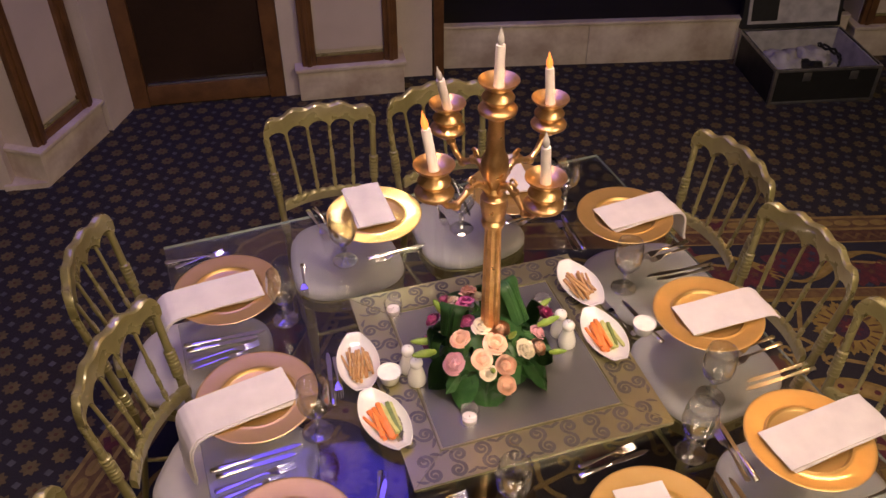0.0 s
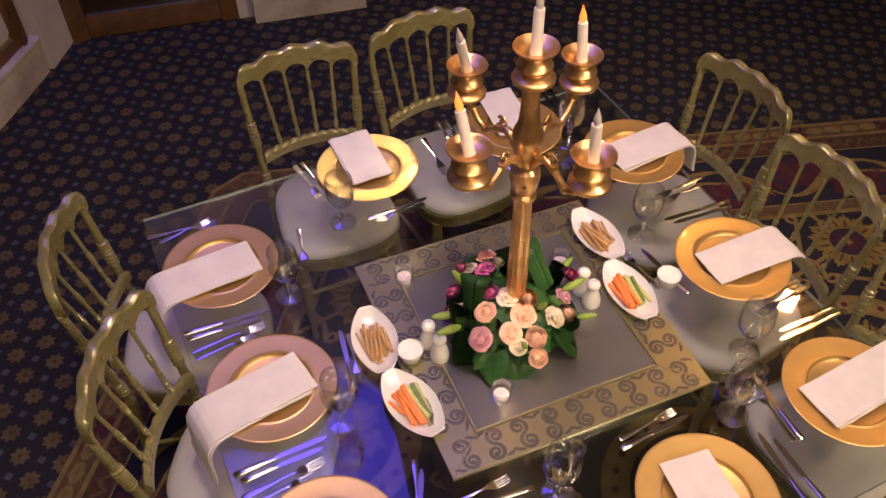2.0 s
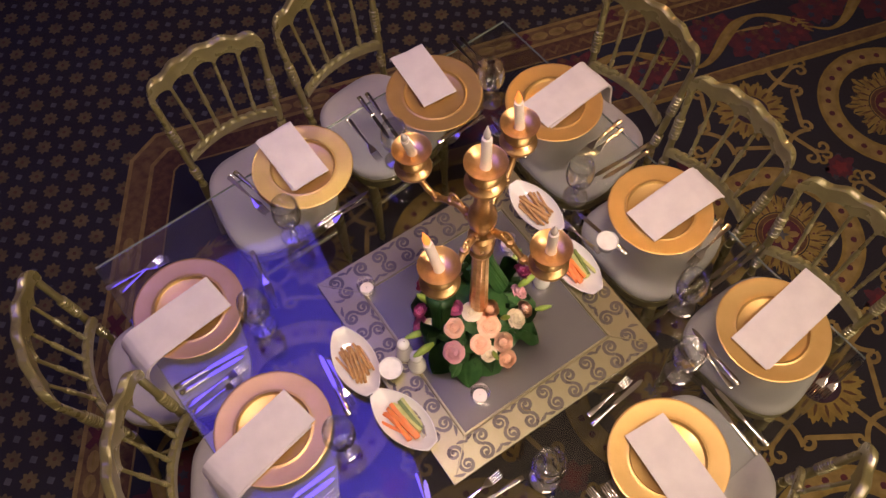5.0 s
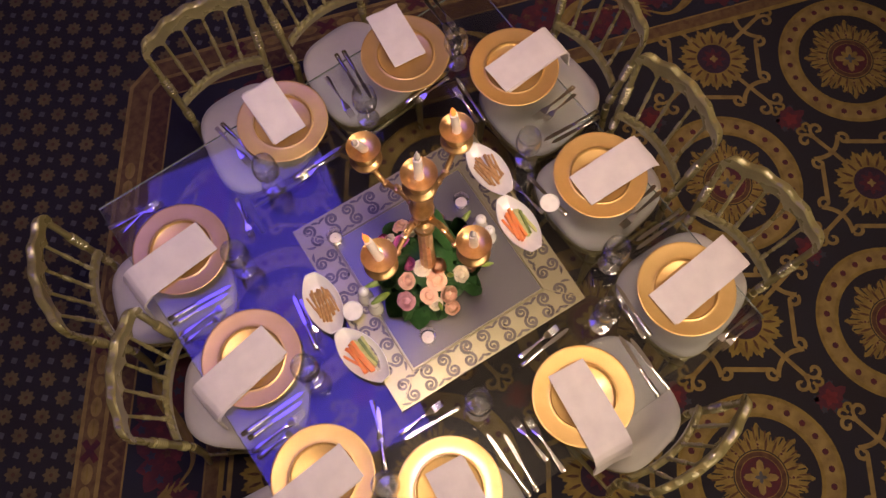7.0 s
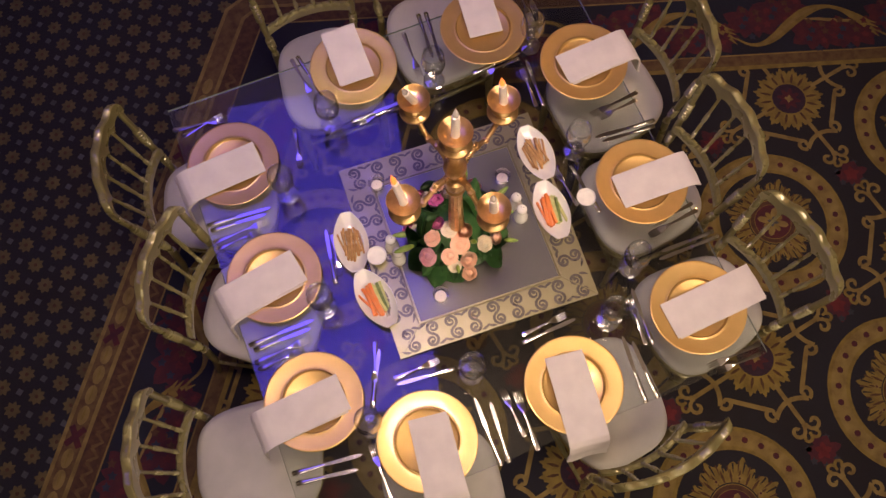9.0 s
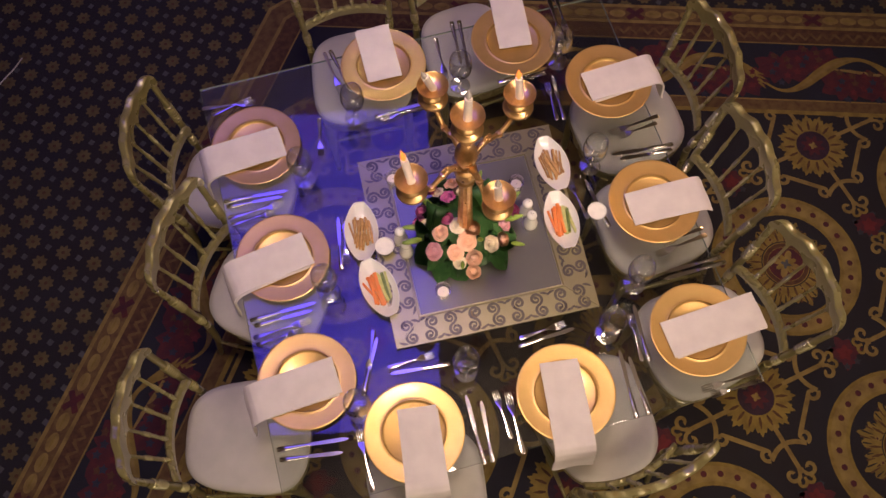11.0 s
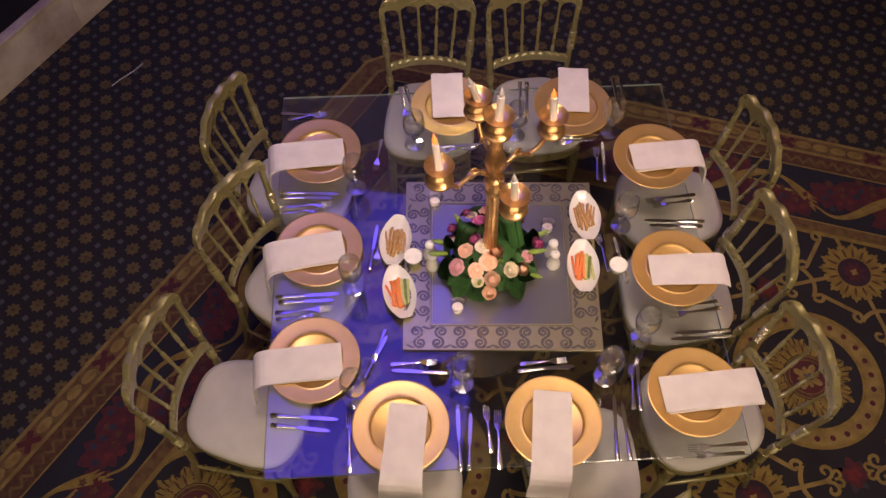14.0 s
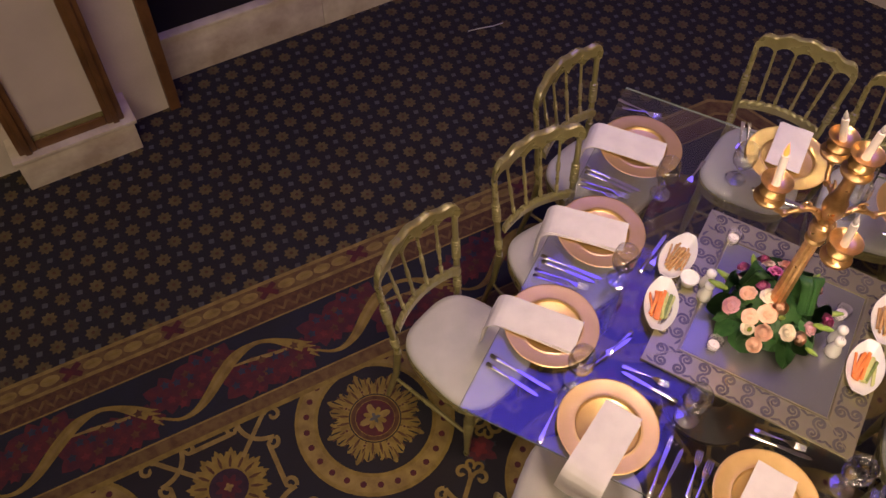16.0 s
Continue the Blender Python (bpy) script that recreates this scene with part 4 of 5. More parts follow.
# ---- wine glasses ----
bm = BM()
lathe(bm, [(0, 0.0), (0.033, 0.0), (0.034, 0.0015), (0.030, 0.004), (0.010, 0.008), (0.0055, 0.014), (0.005, 0.03), (0.008, 0.038), (0.005, 0.046), (0.008, 0.056), (0.004, 0.0595), (0, 0.060)], 12)
glass_stem = finish(bm, "stem", STEMGLASS, 0)
bm = BM()
lathe(bm, [(0.0085, 0.0565), (0.022, 0.066), (0.033, 0.084), (0.0365, 0.105), (0.034, 0.135), (0.031, 0.150), (0.0305, 0.1505), (0.030, 0.150), (0.033, 0.135), (0.0354, 0.105), (0.032, 0.085), (0.0215, 0.068), (0.0083, 0.0585)], 32)
glass_bowl = finish(bm, "bowl", CLEARGLASS, 60)
for x, y in ((-0.560, 0.342), (-0.550, -0.106), (-0.520, -0.540), (-0.152, -0.483), (0.345, -0.462), (0.491, -0.312), (0.472, 0.164), (0.477, 0.629), (-0.331, 0.560), (0.085, 0.607)):
    wine = thing("wine_glass", pose(x, y, TZ + 0.0005, 0, 0, 300 * x) @ Matrix.Scale(1.22, 4), "small clear stemmed wine glass on the glass table", "glass", "wine glasses")
    for name, me in (("stem", glass_stem), ("bowl", glass_bowl)):
        share(name, me, wine, Matrix.Identity(4))
    for ob in wine.children:
        ob.visible_shadow = False

# ---- decorated square tray ----
TRAYZ = TZ + 0.012
tray = thing("centrepiece_tray", pose(0, 0, TZ + 0.0005), "square champagne foil tray with grey scrollwork border and mirrored middle", "tray")
bm = BM()
prism(bm, [(-0.361, -0.362), (0.350, -0.366), (0.368, 0.362), (-0.361, 0.364)], 0, 0.0095)
part("tray_base", bm, TRAYSILVER, tray)
bm = BM()
box(bm, -0.256, 0.245, -0.262, 0.255, 0.0097, 0.0105)
part("middle_panel", bm, TRAYCENTRE, tray, "grey frosted mirror panel")
bm = BM()
for a, b in (((-0.262, -0.268), (0.251, -0.268)), ((0.251, -0.268), (0.251, 0.261)), ((0.251, 0.261), (-0.262, 0.261)), ((-0.262, 0.261), (-0.262, -0.268))):
    tube(bm, [(*a, 0.0105), (*b, 0.0105)], 0.004, 6)
part("inner_beading", bm, TRAYSILVER, tray)
for a, b in (((-0.361, -0.362), (-0.264, -0.270)), ((0.350, -0.366), (0.253, -0.270)), ((0.368, 0.362), (0.253, 0.263)), ((-0.361, 0.364), (-0.264, 0.263))):
    bm = BM()
    tube(bm, [(*a, 0.0092), (*b, 0.0098)], 0.0022, 6)
    part("corner_seam", bm, TRAYSILVER, tray)


def scrolls(p0, p1, n):
    fl = Flat()
    p0, p1 = Vector(p0), Vector(p1)
    e = (p1 - p0).normalized()
    q = Vector((-e.y, e.x))
    a0 = math.atan2(e.y, e.x)
    for k in range(n):
        c = p0.lerp(p1, (k + 0.5) / n)
        w = 1 if k % 2 else -1
        # an S of two opposed curls across the band, with comma leaves
        for sgn in (1, -1):
            cc = c + q * (0.0215 * sgn) + e * (0.007 * sgn * w)
            pts = [c - q * (0.004 * sgn)] + spiral(cc, a0 - sgn * math.pi / 2 - w * 0.5, -1.45 * w, 0.0225, 0.0050, 20)
            fl.strip(pts, [0.005, 0.008] + [0.0100] * 10 + [0.0092, 0.0085, 0.0078, 0.007, 0.0065, 0.006, 0.006, 0.007, 0.008, 0.008], 0.0103 + 0.0002 * sgn)
            fl.star(pts[-1], lambda a: 0.0066, 10, 0.0107 + 0.0002 * sgn)
            tail = [c + q * (sgn * (0.040 - 0.012 * t * t)) - e * (sgn * w * (0.012 + 0.030 * t)) for t in (0, .2, .4, .6, .8, 1)]
            fl.strip(tail, [0.003, 0.007, 0.0095, 0.0085, 0.006, 0.002], 0.0117)
    return fl


for a, b in (((-0.345, -0.314), (0.338, -0.318)), ((0.302, -0.250), (0.312, 0.250)), ((0.345, 0.312), (-0.345, 0.312)), ((-0.310, 0.250), (-0.310, -0.250))):
    tagged(scrolls(a, b, 9 if abs(a[0] - b[0]) > 0.3 else 7).make("scrollwork", [SCROLLGREY], tray), "etched grey scroll pattern")

# ---- candelabra ----
CB = Vector((-0.046, -0.026))
cand = thing("candelabra", pose(CB.x, CB.y, TRAYZ), "tall antique gold five-arm candelabra rising from flowers", "candelabra")
lean = Vector((-0.022, -0.030))


def axis(z):
    return (lean.x * (z - 0.76) / 0.90, lean.y * (z - 0.76) / 0.90, z - TRAYZ)


bm = BM()
prof = [(0, 0), (0.085, 0), (0.09, 0.012), (0.07, 0.025), (0.04, 0.05), (0.030, 0.09), (0.030, 0.12), (0.027, 0.16)]
lathe(bm, prof, 24)
part("foot", bm, CANDLEGOLD, cand)
bm = BM()
seg = 24
rings = []
for z, r, fl in ((0.90, .027, .12), (1.0, .0255, .12), (1.15, .0225, .12), (1.25, .021, .12), (1.275, .021, .12), (1.280, .028, 0), (1.292, .030, 0), (1.300, .024, 0), (1.315, .030, .03), (1.345, .034, .04), (1.365, .032, .03), (1.372, .022, 0), (1.385, .026, 0), (1.395, .020, 0),
                 (1.405, .022, 0), (1.425, .030, .03), (1.45, .034, .04), (1.475, .031, .03), (1.49, .023, 0), (1.51, .021, .1), (1.56, .018, .1), (1.595, .020, 0)):
    ax = axis(z)
    rings.append([bm.verts.new((ax[0] + r * (1 - fl * (k % 2)) * math.cos(2 * math.pi * k / seg), ax[1] + r * (1 - fl * (k % 2)) * math.sin(2 * math.pi * k / seg), ax[2])) for k in range(seg)])
for a, b in zip(rings, rings[1:]):
    for k in range(seg):
        bm.faces.new((a[k], a[(k + 1) % seg], b[(k + 1) % seg], b[k]))
bm.faces.new(rings[0][::-1])
bm.faces.new(rings[-1])
part("stem", bm, CANDLEGOLD, cand, "fluted gold stem with carved knops")
CUPPROF = [(0, -0.090), (0.012, -0.088), (0.020, -0.080), (0.016, -0.076), (0.034, -0.071), (0.0425, -0.064), (0.0440, -0.058), (0.0415, -0.054), (0.027, -0.050), (0.0225, -0.046), (0.026, -0.043), (0.0345, -0.036), (0.0365, -0.029), (0.031, -0.021), (0.0215, -0.015), (0.0195, -0.012), (0.027, -0.008), (0.040, 0.002), (0.0455, 0.0095), (0.0450, 0.0115), (0.0425, 0.0105), (0.036, 0.004), (0.024, -0.002), (0.014, -0.004), (0, -0.004)]
bm = BM()
lathe(bm, CUPPROF, 28)
cup_mesh = finish(bm, "candle_cup", CANDLEGOLD, 50)
CUPS = [((-0.065, -0.056, 1.664), (0, 0), False), ((-0.234, -0.134, 1.533), (-0.13, 0.20), True), ((0.112, 0.055, 1.533), (-0.10, 0.0), True), ((-0.113, 0.151, 1.507), (-0.27, -0.20), False), ((-0.017, -0.225, 1.516), (-0.10, -0.08), False)]


def local(p):
    return Vector((p[0] - CB.x, p[1] - CB.y, p[2] - TRAYZ))


for k, (p, tilt, lit) in enumerate(CUPS):
    share("candle_cup", cup_mesh, cand, Matrix.Translation(local(p)))
    if k:
        a, c = Vector(axis(1.375)), local(p) - Vector((0, 0, 0.078))
        h = Vector((c.x - a.x, c.y - a.y, 0))
        pts = [a + h * s + Vector((0, 0, z)) for s, z in ((0.10, 0.01), (0.20, 0.036), (0.32, 0.044), (0.44, 0.028), (0.54, 0.004), (0.66, -0.020), (0.80, -0.022), (0.92, -0.006))]
        pts = [q + Vector((0, 0, (c.z - a.z) * s)) for q, s in zip(pts, (0.0, 0.05, 0.15, 0.3, 0.45, 0.6, 0.8, 0.95))] + [c + Vector((0, 0, 0.006))]
        bm = BM()
        tube(bm, pts, [.0085, .0095, .010, .009, .0075, .0075, .008, .008, .009], 10)
        for i in (1, 3, 5, 7):
            lathe(bm, [(0, -.010), (.009, -.008), (.012, 0), (.009, .008), (0, .010)], 10, Matrix.Translation(pts[i]))
        # curled leaf on the arm
        lf = spiral((0, 0), 0.4, 1.1, 0.015, 0.004, 12)
        d = h.normalized()
        tube(bm, [pts[2] + d * (x + 0.014) + Vector((0, 0, z + 0.012)) for x, z in lf], [.0035] * 10 + [.0045, .005, .006], 8)
        part("arm", bm, CANDLEGOLD, cand, "curved gold arm with a leaf scroll")
bm = BM()
lathe(bm, [(0, 0), (0.0124, 0), (0.0112, 0.006), (0.0105, 0.092), (0.0098, 0.0945), (0, 0.0945)], 18)
wax_mesh = finish(bm, "wax_body", WAX)
bm = BM()
lathe(bm, [(0, 0.093), (0.0045, 0.0945), (0.0068, 0.099), (0.0078, 0.105), (0.0068, 0.113), (0.0040, 0.121), (0.0018, 0.129), (0.0008, 0.134), (0, 0.135)], 16)
bulb_off = finish(bm.copy(), "flame_bulb", BULBOFF)
bulb_on = finish(bm, "flame_bulb", BULBON)
for p, tilt, lit in CUPS:
    z = Vector((tilt[0], tilt[1], 1)).normalized()
    m = Matrix.Translation((p[0], p[1], p[2] - 0.004)) @ Vector((0, 0, 1)).rotation_difference(z).to_matrix().to_4x4()
    cd = thing("candle", m, "white electric candle with glowing amber flame bulb" if lit else "white electric candle with unlit frosted flame bulb", "candle", "candles of the candelabra")
    share("wax_body", wax_mesh, cd, Matrix.Identity(4))
    share("flame_bulb", bulb_on if lit else bulb_off, cd, Matrix.Identity(4), "lit amber flame bulb" if lit else "unlit frosted flame bulb")

# ---- flower arrangement ----
FC = Vector((-0.050, -0.030))
arr = thing("flower_arrangement", pose(FC.x, FC.y + 0.012, TRAYZ), "round arrangement of peach, cream and pink roses with glossy leaves", "flowers")


def rose_mesh(material, seed):
    """A bloom of overlapping petals, tight in the middle and rolled outwards at the rim."""
    rnd = random.Random(seed)
    bm = BM()
    for ring, (n, r0, r1, h, roll) in enumerate(((3, .0016, .0030, .0355, 0), (3, .0036, .0062, .0365, .0004), (3, .0060, .0100, .0365, .0012), (4, .0090, .0145, .0355, .0024), (4, .0120, .0195, .0325, .0042), (5, .0145, .0245, .0285, .0060), (5, .0165, .0290, .0225, .0080))):
        for k in range(n):
            a = 2 * math.pi * k / n + ring * 0.9 + rnd.uniform(-.2, .2)
            half = math.pi / n * 1.5
            hh = h * rnd.uniform(0.95, 1.10)
            skew = rnd.uniform(0.0018, 0.0042) * min(1, r1 / 0.012)
            grid = []
            for i in range(8):
                v = i / 7
                row = []
                for j in range(9):
                    u = j / 4 - 1
                    rr = r0 + (r1 - r0) * v ** 0.75 + roll * v ** 5 * (1 - 0.5 * u * u) + skew * u
                    ang = a + u * half * (0.6 + 0.4 * v)
                    z = hh * v * (1 - 0.46 * u * u * v * v) - roll * 0.9 * v ** 7
                    row.append(bm.verts.new((rr * math.cos(ang), rr * math.sin(ang), z)))
                grid.append(row)
            for g, q in zip(grid, grid[1:]):
                for j in range(8):
                    bm.faces.new((g[j], g[j + 1], q[j + 1], q[j]))
    bmesh.ops.solidify(bm, geom=bm.faces[:], thickness=0.0006)
    lathe(bm, [(0, 0.0), (0.014, 0.002), (0.021, 0.008), (0.0205, 0.016), (0.0165, 0.022), (0.0115, 0.027), (0.006, 0.0305), (0, 0.032)], 14)
    return finish(bm, "rose", material, 75)


ROSES = {c: rose_mesh(m, 1) for c, m in (("peach", PEACH), ("cream", CREAM), ("pink", PINK), ("magenta", MAGENTA))}
# colour, place on the dome: angle from +x, distance, height over the tray (0: on the dome), size
BLOOMS = [("cream", -143, .031, 0, 1), ("peach", -64, .042, 0, .95), ("peach", -166, .085, 0, 1), ("peach", -96, .070, 0, 1.15), ("peach", -118, .104, 0, 1), ("peach", -87, .118, 0, 1), ("cream", -50, .111, 0, 1), ("pink", -151, .129, 0, 1.1),
          ("cream", -109, .129, 0, .8), ("peach", -91, .152, 0, .9), ("peach", -31, .135, 0, .9), ("pink", -8, .135, 0, .9), ("magenta", 163, .055, 0, .8), ("magenta", 158, .150, 0, 1), ("cream", 165, .128, 0, .8)]
BEHIND = [("peach", 93, .140, .160, 1), ("cream", 116, .138, .152, .8), ("magenta", 108, .100, .165, .95), ("magenta", 120, .158, .148, .8), ("cream", 85, .105, .165, .85), ("pink", 47, .148, .158, 1), ("peach", 54, .118, .165, .9), ("magenta", 4, .168, .145, 1), ("magenta", 150, .148, .148, .8), ("peach", 74, .130, .150, .95)]
for k, (c, a, r, h, s) in enumerate(BLOOMS + BEHIND):
    h = (h or 0.185 - 4.2 * r * r) - 0.022 * s
    x, y = r * math.cos(radians(a)), r * math.sin(radians(a))
    z = Vector((x * 1.7, y * 1.7, 0.30)).normalized()
    m = Matrix.Translation((x, y, h)) @ Vector((0, 0, 1)).rotation_difference(z).to_matrix().to_4x4() @ pose(0, 0, 0, 0, 0, (0, 134, 268)[k % 3]) @ Matrix.Scale(s * 0.80, 4)
    share("rose", ROSES[c], arr, m, c + " rose in full bloom")
bm = BM()
lathe(bm, [(0, 0), (0.11, 0), (0.130, 0.025), (0.128, 0.060), (0.115, 0.092), (0.090, 0.118), (0.060, 0.138), (0.03, 0.148), (0, 0.150)], 48)
for v in bm.verts:
    v.co += v.co.normalized() * 0.012 * noise.noise(v.co * 60)
part("moss_mound", bm, LEAF, arr, "dense dark green foliage mound")


def leaf_mesh(length, width, curl, fold=0.18):
    """A ribbed, pointed blade that bends down along its length."""
    bm = BM()
    rows = []
    for i in range(17):
        t = i / 16
        w = width * math.sin(math.pi * min(1, t * 0.93 + 0.07)) ** 0.9
        ang = curl * t
        x, z = length * math.sin(ang) / curl, -length * (1 - math.cos(ang)) / curl
        nx, nz = math.sin(ang), math.cos(ang)
        row = []
        for j in range(15):
            u = j / 7 - 1
            d = fold * w * abs(u) ** 1.3 * -1 + 0.0007 * (j % 2) * min(1, 8 * t * (1 - t)) - 0.0025 * max(0, 1 - abs(u) * 6) + 0.0012 * math.sin(11 * t + 3 * u)
            row.append(bm.verts.new((x + nx * d, u * w, z + nz * d)))
        rows.append(row)
    for a, b in zip(rows, rows[1:]):
        for j in range(14):
            bm.faces.new((a[j], a[j + 1], b[j + 1], b[j]))
    bmesh.ops.solidify(bm, geom=bm.faces[:], thickness=0.0007)
    return finish(bm, "leaf", LEAF, 50)


LEAVES = [leaf_mesh(0.135, 0.030, 1.1, 0.3), leaf_mesh(0.12, 0.036, 1.5, 0.1), leaf_mesh(0.11, 0.024, 0.8, 0.4)]
SMALL = leaf_mesh(0.055, 0.011, 0.9, 0.3)
rnd = random.Random(5)
for k in range(24):
    a = 360 * k / 24 + rnd.uniform(-9, 9)
    r0, z0 = rnd.uniform(0.05, 0.085), rnd.uniform(0.05, 0.09)
    m = pose(r0 * math.cos(radians(a)), r0 * math.sin(radians(a)), z0, 0, 0, a) @ pose(0, 0, 0, rnd.uniform(-30, 30), -rnd.uniform(-10, 12), 0)
    share("leaf", LEAVES[k % 3], arr, m)
for k in range(60):
    a, s = rnd.uniform(0, 360), rnd.uniform(0.2, 1)
    r0 = 0.03 + 0.075 * s
    m = pose(r0 * math.cos(radians(a)), r0 * math.sin(radians(a)), 0.125 - 0.06 * s ** 2, 0, 0, a + rnd.uniform(-50, 50)) @ pose(0, 0, 0, rnd.uniform(-40, 40), -rnd.uniform(5, 60), 0)
    share("leaf", SMALL, arr, m)
# broad leaves bent over into flat loops, standing behind the roses, and others spread below them


def loop_leaf_mesh(rise, half):
    """A broad ribbed leaf that rises, turns over in a round fold and hangs down again."""
    bm = BM()
    line = [(0.0, 0.0), (0.004, rise * 0.4), (0.006, rise * 0.8)]
    line += [(0.026 - 0.020 * math.cos(a), rise + 0.020 * math.sin(a)) for a in (math.pi * k / 8 for k in range(9))]
    line += [(0.049, rise * 0.75), (0.053, rise * 0.45), (0.056, rise * 0.12)]
    rows = []
    for i, (x, z) in enumerate(line):
        t = i / (len(line) - 1)
        w = half * (0.62 + 0.38 * math.sin(math.pi * min(1, 0.15 + t)))
        row = []
        for j in range(17):
            u = j / 8 - 1
            bulge = -0.012 * u * u + 0.0016 * (j % 2) - 0.003 * max(0, 1 - abs(u) * 7)
            row.append(bm.verts.new((x + bulge * (1 if t > 0.4 else -0.4), u * w, z + 0.4 * bulge)))
        rows.append(row)
    for a, b in zip(rows, rows[1:]):
        for j in range(16):
            bm.faces.new((a[j], a[j + 1], b[j + 1], b[j]))
    bmesh.ops.solidify(bm, geom=bm.faces[:], thickness=0.0008)
    return finish(bm, "leaf", LEAF, 50)


LOOPED = loop_leaf_mesh(0.085, 0.036)
for x, y, h, head, lift, s in ((.085, .055, .085, -68, -26, 1.30), (.045, .105, .085, -85, -20, 1.0), (-.085, .045, .080, -125, -14, 1.15), (-.115, .030, .060, -150, 10, 0.9), (.120, .050, .060, 10, 30, 0.8), (-.03, .125, .060, 100, 30, 0.8)):
    m = pose(x, y, h, 0, 0, head) @ pose(0, 0, 0, 0, lift, 0) @ Matrix.Scale(s, 4)
    share("leaf", LOOPED, arr, m, "broad dark leaf folded back on itself")
BROAD = leaf_mesh(0.125, 0.044, 1.1, 0.10)
for a, r, h, lift, turn in ((-28, .100, .105, -14, 16), (-48, .105, .085, -12, -12), (-12, .100, .110, -12, -10), (-135, .105, .085, -12, 14), (-158, .105, .090, -10, -16), (-110, .085, .060, -14, 6), (75, .100, .090, -8, 10), (130, .105, .085, -8, -10), (30, .105, .095, -6, 12)):
    m = pose(r * math.cos(radians(a)), r * math.sin(radians(a)), h, 0, 0, a) @ pose(0, 0, 0, turn, -lift, 0)
    share("leaf", BROAD, arr, m, "broad ribbed dark leaf")
bm = BM()
lathe(bm, [(0, 0), (0.006, 0.004), (0.011, 0.025), (0.0095, 0.045), (0.005, 0.062), (0, 0.068)], 8)
bud = finish(bm, "lily_bud", BUD, 60)
for a, r, h, tilt, s in ((140, .115, .13, 40, 1.3), (185, .150, .105, 80, 1.3), (168, .145, .10, 85, 1.2), (355, .140, .115, 70, 1.2), (20, .175, .10, 75, 1.1), (290, .085, .165, 30, .9), (255, .135, .12, 55, .8), (330, .17, .08, 70, .9), (60, .16, .11, 60, 1.0)):
    m = pose(r * math.cos(radians(a)), r * math.sin(radians(a)), h, 0, 0, a) @ pose(0, 0, 0, 0, tilt, 0) @ Matrix.Scale(s * 0.85, 4)
    share("lily_bud", bud, arr, m, "closed green lily bud")

# ---- dishes with sticks, dip cups, shakers, tea lights ----


def dish_mesh():
    bm = BM()
    n = 48
    def ring(s, z, up):
        out = []
        for k in range(n):
            a = 2 * math.pi * k / n
            y = max(-0.122, min(0.122, math.sin(a) * 0.131))
            x = math.copysign(0.050 * max(0, 1 - (abs(y) / 0.124) ** 2.0) ** 0.85 + 0.016 * min(1, abs(math.cos(a)) / 0.30), math.cos(a)) * s
            y *= s
            out.append(bm.verts.new((x, y, z + up * abs(math.sin(a)) ** 6)))
        return out
    rings = [ring(0.55, 0, 0), ring(0.62, 0.003, 0), ring(0.97, 0.026, 0.006), ring(1.0, 0.029, 0.007), ring(0.97, 0.0295, 0.007), ring(0.92, 0.025, 0.004), ring(0.60, 0.0065, 0), ring(0.3, 0.0045, 0)]
    for a, b in zip(rings, rings[1:]):
        for k in range(n):
            bm.faces.new((a[k], a[(k + 1) % n], b[(k + 1) % n], b[k]))
    bm.faces.new(rings[0][::-1])
    bm.faces.new(rings[-1])
    return finish(bm, "boat_dish", CHINA, 60)


dish = dish_mesh()


def stick_mesh(name, r, n, material, square=False):
    bm = BM()
    if square:
        box(bm, -r, r, -n / 2, n / 2, -r * 0.8, r * 0.8, r * 0.35)
    else:
        tube(bm, [(0, -n / 2, 0), (0, -n * 0.48, 0), (0.0006, -n * .2, 0), (-.0005, n * .2, 0.0004), (0, n * 0.48, 0), (0, n / 2, 0)], [r * .6, r, r * 1.05, r * .97, r, r * .6], 9)
    return finish(bm, name, material, 50)


STICKS = {"breadstick": (stick_mesh("breadstick", 0.0049, 0.118, BREAD), "thin golden baked breadstick in a white dish", "breadstick"),
          "carrot_stick": (stick_mesh("carrot_stick", 0.0058, 0.115, CARROT, True), "orange raw carrot stick in a white dish", "carrot stick"),
          "cucumber_stick": (stick_mesh("cucumber_stick", 0.0062, 0.115, CUCUMBER, True), "pale green cucumber stick in a white dish", "cucumber stick"),
          "cucumber_peel_stick": (stick_mesh("cucumber_peel_stick", 0.0060, 0.112, PEEL, True), "cucumber stick with dark green peel uppermost", "cucumber stick")}
